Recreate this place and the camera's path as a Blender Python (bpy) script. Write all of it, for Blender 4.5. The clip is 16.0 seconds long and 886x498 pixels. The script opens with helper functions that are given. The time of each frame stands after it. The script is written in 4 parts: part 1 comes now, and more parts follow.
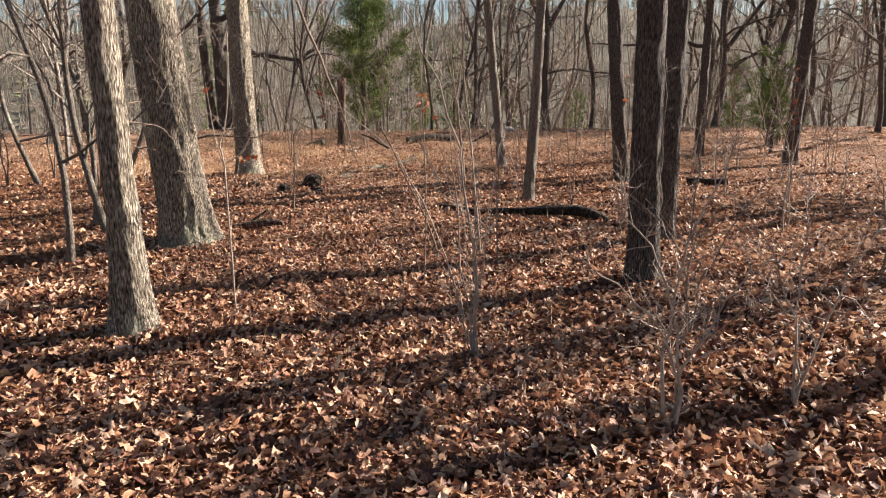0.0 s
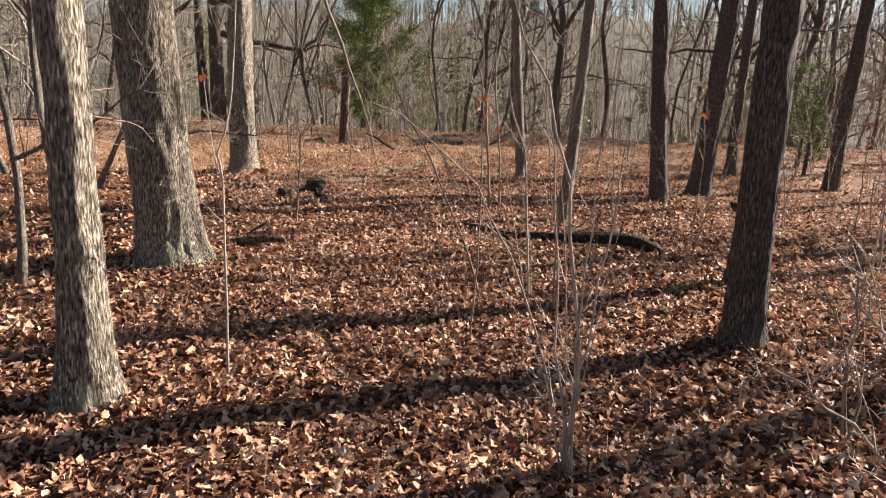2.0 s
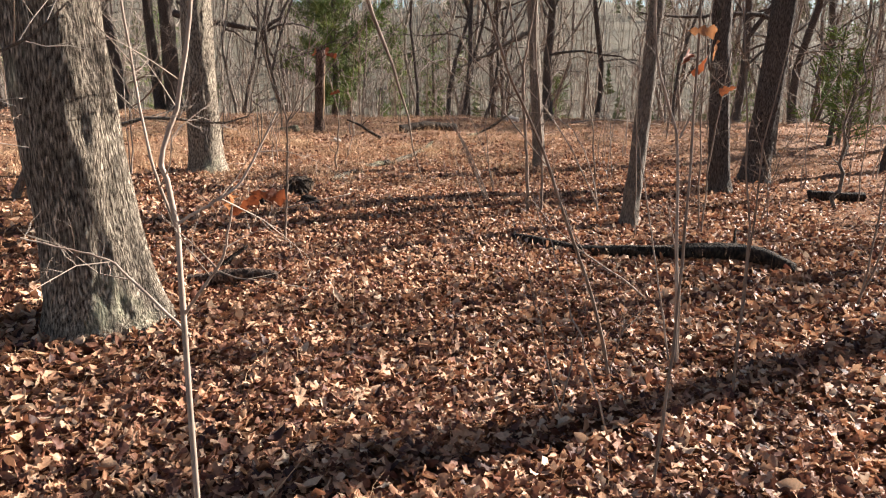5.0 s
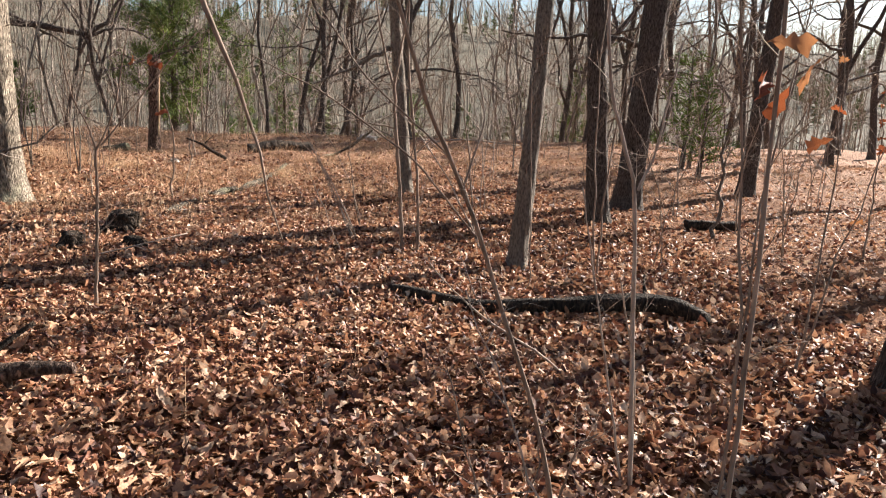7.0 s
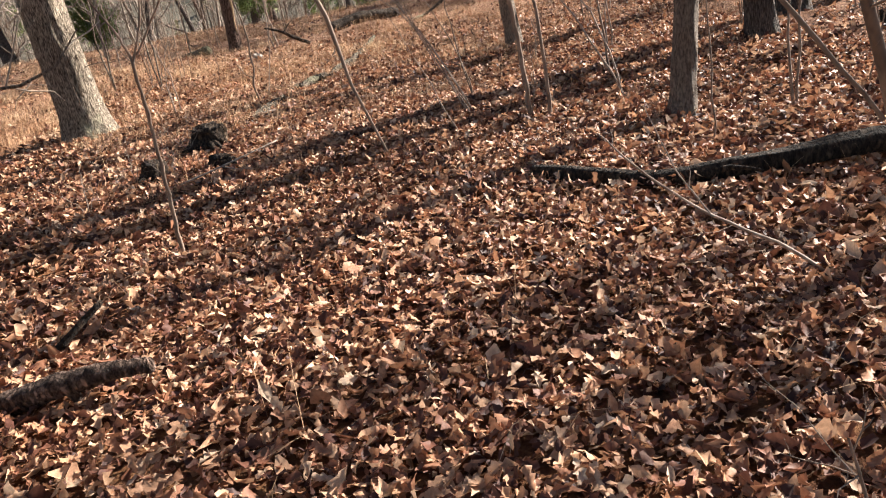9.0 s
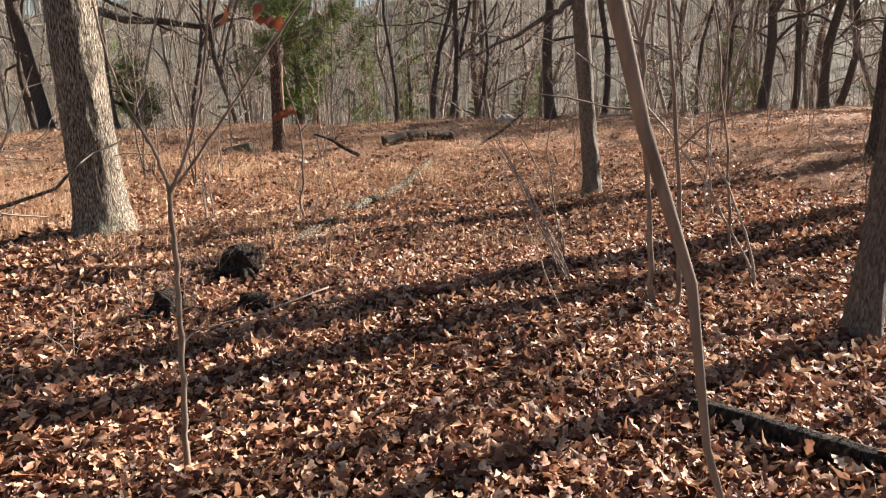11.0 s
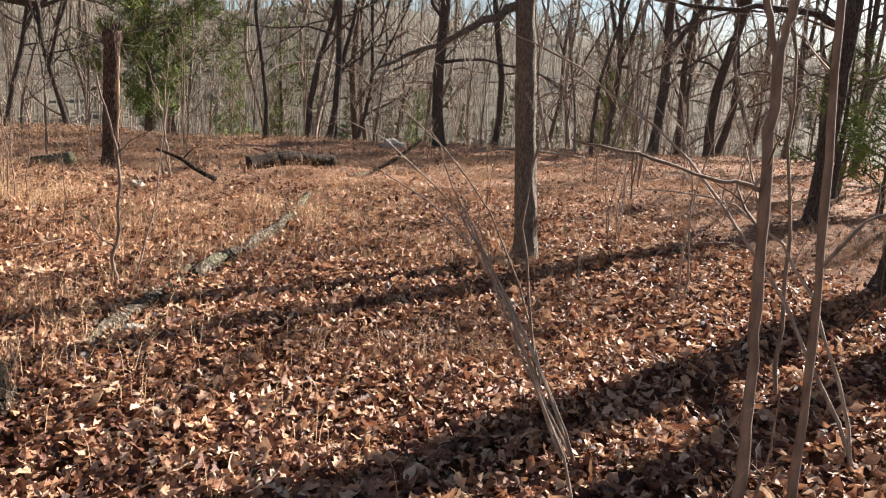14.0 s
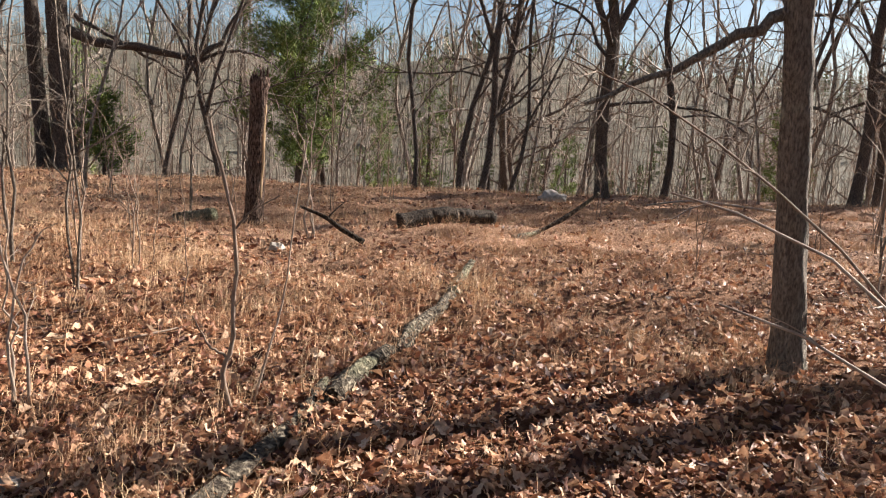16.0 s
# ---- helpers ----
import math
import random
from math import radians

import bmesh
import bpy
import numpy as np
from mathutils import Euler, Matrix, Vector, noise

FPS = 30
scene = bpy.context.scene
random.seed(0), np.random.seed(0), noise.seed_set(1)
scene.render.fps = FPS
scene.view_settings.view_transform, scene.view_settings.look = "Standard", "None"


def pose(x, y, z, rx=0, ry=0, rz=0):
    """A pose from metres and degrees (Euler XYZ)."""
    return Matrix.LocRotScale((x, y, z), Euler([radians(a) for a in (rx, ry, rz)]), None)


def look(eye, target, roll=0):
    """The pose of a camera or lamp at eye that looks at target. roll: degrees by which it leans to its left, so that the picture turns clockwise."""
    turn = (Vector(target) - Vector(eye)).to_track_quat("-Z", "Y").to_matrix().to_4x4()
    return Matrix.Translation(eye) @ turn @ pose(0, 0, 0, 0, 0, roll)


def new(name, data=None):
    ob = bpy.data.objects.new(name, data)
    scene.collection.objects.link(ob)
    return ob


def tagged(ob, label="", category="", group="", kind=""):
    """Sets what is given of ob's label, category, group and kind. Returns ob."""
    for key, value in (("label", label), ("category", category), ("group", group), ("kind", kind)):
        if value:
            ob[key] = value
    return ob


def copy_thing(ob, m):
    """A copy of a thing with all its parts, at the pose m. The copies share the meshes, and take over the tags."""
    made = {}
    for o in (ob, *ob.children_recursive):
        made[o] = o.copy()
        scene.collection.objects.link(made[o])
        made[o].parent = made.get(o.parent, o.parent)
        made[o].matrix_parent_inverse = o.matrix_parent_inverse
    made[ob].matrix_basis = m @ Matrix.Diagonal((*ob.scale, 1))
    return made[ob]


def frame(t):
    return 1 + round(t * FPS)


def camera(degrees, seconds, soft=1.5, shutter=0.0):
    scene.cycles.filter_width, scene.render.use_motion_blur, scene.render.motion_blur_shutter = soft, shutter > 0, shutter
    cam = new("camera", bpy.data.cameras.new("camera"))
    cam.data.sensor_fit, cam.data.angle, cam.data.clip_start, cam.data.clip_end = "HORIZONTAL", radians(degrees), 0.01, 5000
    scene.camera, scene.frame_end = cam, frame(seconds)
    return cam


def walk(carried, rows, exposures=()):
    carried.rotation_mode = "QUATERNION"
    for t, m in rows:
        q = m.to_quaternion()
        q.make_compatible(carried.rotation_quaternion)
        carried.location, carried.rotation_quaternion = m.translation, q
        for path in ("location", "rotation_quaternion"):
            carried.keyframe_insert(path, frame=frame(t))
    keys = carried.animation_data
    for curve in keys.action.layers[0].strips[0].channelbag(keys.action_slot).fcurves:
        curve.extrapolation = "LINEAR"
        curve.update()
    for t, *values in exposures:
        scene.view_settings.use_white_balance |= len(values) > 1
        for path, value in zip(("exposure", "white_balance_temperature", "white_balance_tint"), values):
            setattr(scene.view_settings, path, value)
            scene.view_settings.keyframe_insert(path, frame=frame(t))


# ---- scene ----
cam = camera(63.0, 16.0, soft=1.1)
PATH = [
    (0, (0.169, -0.309, 1.722), (0.161, 1.644, 1.291), -0.2),
    (0.5, (-0.001, 0.041, 1.781), (0.094, 2.007, 1.424), 0.7),
    (1, (-0.028, 0.378, 1.731), (0.049, 2.341, 1.359), 1.2),
    (1.5, (-0.108, 0.752, 1.745), (-0.088, 2.709, 1.332), 1.8),
    (2, (-0.31, 1.111, 1.727), (-0.281, 3.063, 1.295), 2.8),
    (2.5, (-0.423, 1.46, 1.696), (-0.455, 3.406, 1.237), 1.8),
    (3, (-0.527, 1.864, 1.678), (-0.632, 3.808, 1.221), 1.2),
    (3.5, (-0.699, 2.322, 1.544), (-0.687, 4.3, 1.246), 0.4),
    (3.7, (-0.742, 2.526, 1.507), (-0.703, 4.485, 1.104), 1.5),
    (5.8, (-1.057, 3.918, 1.535), (-0.861, 5.852, 1.066), 0.4),
    (6, (-1.031, 4.041, 1.555), (-0.797, 5.975, 1.101), 0.5),
    (6.5, (-1.065, 4.415, 1.536), (-0.603, 6.319, 1.13), 3.3),
    (7, (-0.991, 4.67, 1.545), (-0.47, 6.558, 1.136), 2.9),
    (7.5, (-0.854, 5.067, 1.499), (-0.424, 6.963, 1.028), 0.2),
    (8, (-0.843, 5.367, 1.468), (-0.492, 7.27, 0.962), -2.2),
    (8.5, (-0.993, 5.691, 1.414), (-0.791, 7.56, 0.729), -5.6),
    (9, (-0.92, 5.94, 1.395), (-0.746, 7.78, 0.63), -9.3),
    (9.5, (-0.984, 6.261, 1.45), (-0.69, 8.14, 0.831), -6.0),
    (9.7, (-1.044, 6.401, 1.463), (-0.764, 8.293, 0.88), -4.8),
    (11.8, (-1.308, 7.902, 1.513), (-1.073, 9.853, 1.142), 0.6),
    (12, (-1.324, 8.047, 1.529), (-1.068, 10.0, 1.185), 1.4),
    (12.5, (-1.408, 8.492, 1.505), (-1.077, 10.435, 1.165), 4.0),
    (13, (-1.337, 8.852, 1.478), (-0.969, 10.783, 1.114), 2.2),
    (13.5, (-1.242, 9.244, 1.463), (-0.807, 11.155, 1.064), 0.8),
    (14, (-1.22, 9.683, 1.455), (-0.654, 11.556, 1.042), 4.1),
    (14.5, (-1.159, 10.119, 1.434), (-0.662, 12.036, 1.154), 2.8),
    (15, (-1.194, 10.616, 1.479), (-0.792, 12.562, 1.25), 4.5),
    (15.5, (-1.29, 11.134, 1.42), (-0.96, 13.09, 1.163), 5.5),
    (16, (-1.285, 11.449, 1.419), (-1.094, 13.415, 1.108), 3.2),
]
walk(cam, [(t, look(eye, target, roll)) for t, eye, target, roll in PATH], [(0, 1.93), (2.5, 1.97), (6, 2.06), (9.5, 2.06), (12.5, 1.96), (14.2, 1.95), (14.8, 1.8), (15.5, 1.82), (16, 1.88)])

# ---- world, sun, exposure ----
SUN_AZ, SUN_EL = radians(25.5), radians(27)
sky_world = bpy.data.worlds.new("winter_sky")
scene.world = sky_world
sky_world.use_nodes = True
sky = sky_world.node_tree.nodes.new("ShaderNodeTexSky")
sky.sky_type = "NISHITA"
sky.sun_disc = False
sky.sun_elevation = SUN_EL
sky.dust_density = 0.9
sky.ozone_density = 2.0
sky.sun_rotation = radians(66)
sky_world.node_tree.links.new(sky.outputs[0], sky_world.node_tree.nodes["Background"].inputs[0])
sky_world.node_tree.nodes["Background"].inputs[1].default_value = 0.035
sun = new("sun", bpy.data.lights.new("sun", "SUN"))
sun.data.energy = 5.0
sun.data.angle = radians(0.5)
sun.data.color = (1.0, 0.935, 0.86)
sun.matrix_world = look((40 * math.cos(SUN_AZ), 40 * math.sin(SUN_AZ), 40 * math.tan(SUN_EL)), (0, 0, 0))


# ---- materials ----
def material(name):
    mat = bpy.data.materials.new(name)
    mat.use_nodes = True
    t = mat.node_tree
    return mat, t, t.nodes["Principled BSDF"]


def ramp(t, source, stops):
    r = t.nodes.new("ShaderNodeValToRGB")
    e = r.color_ramp.elements
    e[0].position, e[0].color = stops[0][0], (*stops[0][1], 1)
    e[1].position, e[1].color = stops[-1][0], (*stops[-1][1], 1)
    for at, c in stops[1:-1]:
        e.new(at).color = (*c, 1)
    t.links.new(source, r.inputs[0])
    return r.outputs[0]


def noise_node(t, scale, detail=5.0, stretch=(1, 1, 1), rough=0.6):
    co = t.nodes.new("ShaderNodeTexCoord")
    mp = t.nodes.new("ShaderNodeMapping")
    mp.inputs["Scale"].default_value = stretch
    n = t.nodes.new("ShaderNodeTexNoise")
    n.inputs["Scale"].default_value = scale
    n.inputs["Detail"].default_value = detail
    n.inputs["Roughness"].default_value = rough
    t.links.new(co.outputs["Object"], mp.inputs[0])
    t.links.new(mp.outputs[0], n.inputs[0])
    return n.outputs[0]


def mixed(t, fac, a, b, mode="MIX"):
    m = t.nodes.new("ShaderNodeMix")
    m.data_type = "RGBA"
    m.blend_type = mode
    for socket, value in ((m.inputs[0], fac), (m.inputs[6], a), (m.inputs[7], b)):
        if isinstance(value, (int, float)):
            socket.default_value = value
        elif isinstance(value, tuple):
            socket.default_value = (*value, 1)
        else:
            t.links.new(value, socket)
    return m.outputs[2]


def bumped(t, b, height, strength, distance):
    n = t.nodes.new("ShaderNodeBump")
    n.inputs["Strength"].default_value = strength
    n.inputs["Distance"].default_value = distance
    t.links.new(height, n.inputs["Height"])
    t.links.new(n.outputs[0], b.inputs["Normal"])


def bark(name, dark, mid, light, moss=(0.16, 0.17, 0.09), moss_at=0.68, grain=26, distance=0.012, along=0.34):
    """Furrowed bark: upright ridges broken into plates, fine grain on them, broad patches of lichen and damp."""
    mat, t, b = material(name)
    ridges = noise_node(t, grain * 2.4, 3, (1, 1, along), 0.5)
    grit = noise_node(t, grain * 7.0, 6, (1, 1, 0.5), 0.7)
    broad = noise_node(t, 2.2, 4, (1, 1, 0.6))
    height = mixed(t, 0.32, ridges, grit)
    c = ramp(t, height, [(0.36, dark), (0.47, mid), (0.6, light)])
    patch = ramp(t, broad, [(moss_at - 0.08, (0, 0, 0)), (moss_at + 0.08, (1, 1, 1))])
    c = mixed(t, patch, c, mixed(t, 0.6, moss, c, "MULTIPLY"))
    c = mixed(t, 0.5, c, ramp(t, broad, [(0.3, (0.6, 0.56, 0.53)), (0.7, (1, 1, 1))]), "MULTIPLY")
    t.links.new(c, b.inputs["Base Color"])
    b.inputs["Roughness"].default_value = 0.92
    b.inputs["Specular IOR Level"].default_value = 0.2
    bumped(t, b, ramp(t, height, [(0.38, (0, 0, 0)), (0.58, (1, 1, 1))]), 1.0, distance * 1.8)
    return mat


LEAF_COLOURS = [(0.0, (0.05, 0.021, 0.016)), (0.16, (0.14, 0.055, 0.036)), (0.36, (0.31, 0.135, 0.076)), (0.56, (0.48, 0.245, 0.135)),
                (0.78, (0.61, 0.36, 0.215)), (0.93, (0.67, 0.44, 0.285)), (1.0, (0.69, 0.51, 0.36))]


def leaf_material(name, by_island, colours=LEAF_COLOURS, translucent=0.2):
    mat, t, b = material(name)
    if by_island:
        chance = t.nodes.new("ShaderNodeNewGeometry").outputs["Random Per Island"]
    else:
        chance = t.nodes.new("ShaderNodeObjectInfo").outputs["Random"]
    c = ramp(t, chance, colours)
    mottle = noise_node(t, 60, 4)
    c = mixed(t, 0.7, c, ramp(t, mottle, [(0.3, (0.5, 0.45, 0.42)), (0.65, (1.05, 1.05, 1.05))]), "MULTIPLY")
    t.links.new(c, b.inputs["Base Color"])
    b.inputs["Roughness"].default_value = 0.6
    b.inputs["Specular IOR Level"].default_value = 0.3
    bumped(t, b, mottle, 0.5, 0.004)
    tr = t.nodes.new("ShaderNodeBsdfTranslucent")
    t.links.new(c, tr.inputs[0])
    mx = t.nodes.new("ShaderNodeMixShader")
    mx.inputs[0].default_value = translucent
    t.links.new(b.outputs[0], mx.inputs[1])
    t.links.new(tr.outputs[0], mx.inputs[2])
    t.links.new(mx.outputs[0], t.nodes["Material Output"].inputs[0])
    return mat


def earth_material():
    mat, t, b = material("leaf_mould")
    fine = noise_node(t, 14, 8, rough=0.75)
    broad = noise_node(t, 0.35, 4)
    c = ramp(t, fine, [(0.3, (0.03, 0.015, 0.009)), (0.48, (0.14, 0.06, 0.03)), (0.6, (0.27, 0.13, 0.06)), (0.72, (0.42, 0.25, 0.13))])
    far = ramp(t, broad, [(0.35, (0.75, 0.7, 0.68)), (0.65, (1, 1, 1))])
    c = mixed(t, 0.8, c, far, "MULTIPLY")
    thatch = ramp(t, noise_node(t, 20, 9, (1, 1, 1), 0.85), [(0.34, (0.05, 0.026, 0.017)), (0.48, (0.25, 0.132, 0.08)), (0.58, (0.46, 0.285, 0.185)), (0.68, (0.66, 0.5, 0.36))])
    patches = noise_node(t, 0.5, 4)
    co = t.nodes.new("ShaderNodeTexCoord")
    sep = t.nodes.new("ShaderNodeSeparateXYZ")
    open_ground = t.nodes.new("ShaderNodeMapRange")
    open_ground.inputs["From Min"].default_value, open_ground.inputs["From Max"].default_value = 14, 20
    t.links.new(sep.outputs[1], open_ground.inputs[0])
    blend = t.nodes.new("ShaderNodeMath")
    blend.operation = "MULTIPLY"
    t.links.new(open_ground.outputs[0], blend.inputs[0])
    t.links.new(ramp(t, patches, [(0.3, (0.35, 0.35, 0.35)), (0.55, (1, 1, 1))]), blend.inputs[1])
    c = mixed(t, blend.outputs[0], c, thatch)
    t.links.new(co.outputs["Object"], sep.inputs[0])
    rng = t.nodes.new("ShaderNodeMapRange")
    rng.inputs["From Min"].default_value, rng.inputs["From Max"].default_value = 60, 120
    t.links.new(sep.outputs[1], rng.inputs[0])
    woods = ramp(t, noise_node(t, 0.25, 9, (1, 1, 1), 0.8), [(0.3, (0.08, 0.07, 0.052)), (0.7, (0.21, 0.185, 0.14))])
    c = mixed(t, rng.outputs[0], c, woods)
    t.links.new(c, b.inputs["Base Color"])
    b.inputs["Roughness"].default_value = 0.95
    b.inputs["Specular IOR Level"].default_value = 0.1
    bumped(t, b, fine, 1.0, 0.05)
    return mat


def two_tone(name, a, c, scale=30, stretch=(1, 1, 1), rough=0.85, by_island=False, distance=0.004):
    mat, t, b = material(name)
    n = noise_node(t, scale, 5, stretch)
    col = ramp(t, n, [(0.32, a), (0.68, c)])
    if by_island:
        chance = t.nodes.new("ShaderNodeNewGeometry").outputs["Random Per Island"]
        col = mixed(t, 0.75, col, ramp(t, chance, [(0.0, (0.6, 0.56, 0.52)), (1.0, (1.1, 1.08, 1.06))]), "MULTIPLY")
    t.links.new(col, b.inputs["Base Color"])
    b.inputs["Roughness"].default_value = rough
    b.inputs["Specular IOR Level"].default_value = 0.25
    bumped(t, b, n, 0.6, distance)
    return mat


M_EARTH = earth_material()
M_OAK = bark("oak_bark", (0.03, 0.022, 0.016), (0.22, 0.172, 0.128), (0.58, 0.485, 0.37), moss=(0.8, 0.85, 0.6), moss_at=0.66, grain=40, along=0.2)
M_DARK_BARK = bark("dark_bark", (0.03, 0.023, 0.02), (0.1, 0.078, 0.066), (0.21, 0.17, 0.142), grain=36, along=0.22)
M_SMOOTH = bark("smooth_grey_bark", (0.085, 0.066, 0.053), (0.17, 0.137, 0.11), (0.27, 0.225, 0.18), (0.8, 0.86, 0.66), 0.66, 34, 0.005)
M_FAR_BARK = bark("wood_bark", (0.085, 0.07, 0.058), (0.23, 0.19, 0.158), (0.42, 0.36, 0.3), grain=12)
M_TWIG = two_tone("twig_bark", (0.2, 0.158, 0.125), (0.42, 0.345, 0.275), 20)
M_SAPLING = two_tone("sapling_bark", (0.13, 0.09, 0.065), (0.3, 0.22, 0.165), 24, (1, 1, 0.3))
M_PALE = two_tone("pale_sapling_bark", (0.22, 0.16, 0.12), (0.44, 0.35, 0.28), 24, (1, 1, 0.3))
M_ROT = bark("rotten_wood", (0.012, 0.009, 0.007), (0.04, 0.028, 0.02), (0.1, 0.07, 0.048), (0.06, 0.048, 0.033), 0.7, 22, 0.015)
M_GREY_WOOD = bark("weathered_wood", (0.03, 0.022, 0.017), (0.11, 0.086, 0.064), (0.29, 0.24, 0.175), (0.55, 0.55, 0.35), 0.6, 16, 0.02, 0.5)
M_SNAG = bark("dead_reddish_wood", (0.025, 0.016, 0.012), (0.105, 0.066, 0.049), (0.26, 0.175, 0.135), (0.1, 0.07, 0.05), 0.75, 22, 0.015)
M_SPLIT = two_tone("split_wood", (0.35, 0.22, 0.12), (0.6, 0.45, 0.28), 40, (1, 1, 0.1))
M_STONE = two_tone("pale_stone", (0.22, 0.19, 0.16), (0.45, 0.4, 0.34), 18)
M_LITTER = leaf_material("fallen_leaves", True)
M_LEAF = leaf_material("fallen_leaf", False)
M_RUSSET = leaf_material("russet_leaf", False, [(0.0, (0.22, 0.06, 0.025)), (0.5, (0.38, 0.11, 0.04)), (1.0, (0.48, 0.23, 0.1))], 0.35)
M_GRASS = two_tone("dry_grass", (0.47, 0.27, 0.155), (0.74, 0.54, 0.34), 0.9, by_island=True)
M_NEEDLE = two_tone("cedar_foliage", (0.045, 0.095, 0.026), (0.24, 0.3, 0.075), 2.2, by_island=True)
M_FAR_TWIG = two_tone("far_twigs", (0.165, 0.14, 0.112), (0.36, 0.31, 0.245), 0.06, by_island=True)
M_FAR_PINE = two_tone("far_pine_foliage", (0.1, 0.12, 0.055), (0.25, 0.26, 0.13), 0.08, by_island=True)


# ---- mesh helpers ----
def quad_mesh(name, verts, quads, mat, smooth=True):
    me = bpy.data.meshes.new(name)
    verts = np.asarray(verts, dtype=np.float32)
    quads = np.asarray(quads, dtype=np.int32)
    me.vertices.add(len(verts))
    me.vertices.foreach_set("co", verts.ravel())
    me.loops.add(quads.size)
    me.loops.foreach_set("vertex_index", quads.ravel())
    me.polygons.add(len(quads))
    me.polygons.foreach_set("loop_start", np.arange(0, quads.size, 4, dtype=np.int32))
    me.polygons.foreach_set("use_smooth", np.full(len(quads), smooth, dtype=bool))
    me.materials.append(mat)
    me.update(calc_edges=True)
    return me


class Buf:
    """Collects tubes and leaves for one mesh."""

    def __init__(self):
        self.v, self.q, self.n = [], [], 0

    def add(self, verts, quads):
        self.v.append(np.asarray(verts, float))
        self.q.append(np.asarray(quads, int) + self.n)
        self.n += len(verts)

    def tube(self, pts, radii, sides=6, rough=0.0, freq=14.0, cap=False):
        pts, radii = np.asarray(pts, float), np.asarray(radii, float)
        if cap:
            d0, d1 = pts[0] - pts[1], pts[-1] - pts[-2]
            d0, d1 = d0 / np.linalg.norm(d0), d1 / np.linalg.norm(d1)
            pts = np.vstack((pts[:1] + d0 * radii[0] * 0.05, pts[:1], pts, pts[-1:], pts[-1:] + d1 * radii[-1] * 0.05))
            radii = np.concatenate(([0.001, radii[0] * 0.93], radii, [radii[-1] * 0.93, 0.001]))
        n = len(pts)
        tan = np.gradient(pts, axis=0)
        tan /= np.linalg.norm(tan, axis=1)[:, None] + 1e-9
        whole = pts[-1] - pts[0]
        ref = np.array((1.0, 0, 0)) if abs(whole[0]) < 0.7 * np.linalg.norm(whole) else np.array((0, 1.0, 0))
        u = np.cross(tan, ref)
        u /= np.linalg.norm(u, axis=1)[:, None] + 1e-9
        w = np.cross(tan, u)
        a = np.linspace(0, 2 * np.pi, sides, endpoint=False)
        rad = np.repeat(radii[:, None], sides, 1)
        if rough:
            for i in range(n):
                for k in range(sides):
                    p = Vector((math.cos(a[k]) * freq * radii[i], math.sin(a[k]) * freq * radii[i], pts[i][2] * freq * 0.16 + pts[i][0]))
                    ridge = 1 - 2 * abs(noise.noise(p))
                    lump = noise.noise(p * 0.22)
                    rad[i, k] += rough * (ridge - 0.5) + radii[i] * 0.12 * lump
        ring = pts[:, None, :] + rad[:, :, None] * (np.cos(a)[None, :, None] * u[:, None, :] + np.sin(a)[None, :, None] * w[:, None, :])
        i = np.arange(n - 1)[:, None] * sides
        k = np.arange(sides)[None, :]
        k2 = (k + 1) % sides
        quads = np.stack((i + k, i + k2, i + sides + k2, i + sides + k), -1).reshape(-1, 4)
        self.add(ring.reshape(-1, 3), quads)

    def mesh(self, name, mat, smooth=True):
        return quad_mesh(name, np.vstack(self.v), np.vstack(self.q), mat, smooth)


def part(name, data, parent, label=""):
    ob = new(name, data)
    ob.parent = parent
    if label:
        ob["label"] = label
    return ob


def empty(name, x, y, label, category, group="", z=None):
    ob = new(name)
    ob.empty_display_size = 0.2
    ob.location = (x, y, float(ground_z(x, y)) if z is None else z)
    return tagged(ob, label, category, group)


def smooth01(a, b, x):
    s = np.clip((np.asarray(x, float) - a) / (b - a), 0, 1)
    return s * s * (3 - 2 * s)


def ground_z(x, y):
    """Height of the ground: a nearly level shelf, a slope falling away behind it and a wooded hill across the valley."""
    x, y = np.asarray(x, float), np.asarray(y, float)
    z = 0.022 * np.sin(1.3 * x + 0.7 * y) + 0.018 * np.sin(2.1 * y - 0.8 * x + 1) + 0.012 * np.sin(4.3 * x + 3.1 * y) + 0.01 * np.sin(5.7 * y - 3.9 * x)
    z = z * (1 + smooth01(14, 24, y))
    z += 0.13 * smooth01(15, 20, y)
    d = np.maximum(0, y - 27 - 0.12 * np.maximum(x, 0))
    z -= 0.33 * d * d / (d + 14) * (1 - smooth01(70, 120, y)) + 16 * smooth01(70, 120, y)
    top = 36 + 9 * smooth01(20, -70, x) + 9 * smooth01(-10, 70, x) + 5 * np.sin(x * 0.021 + 1) + 2 * np.sin(x * 0.06)
    z += top * smooth01(105, 290, y)
    return z


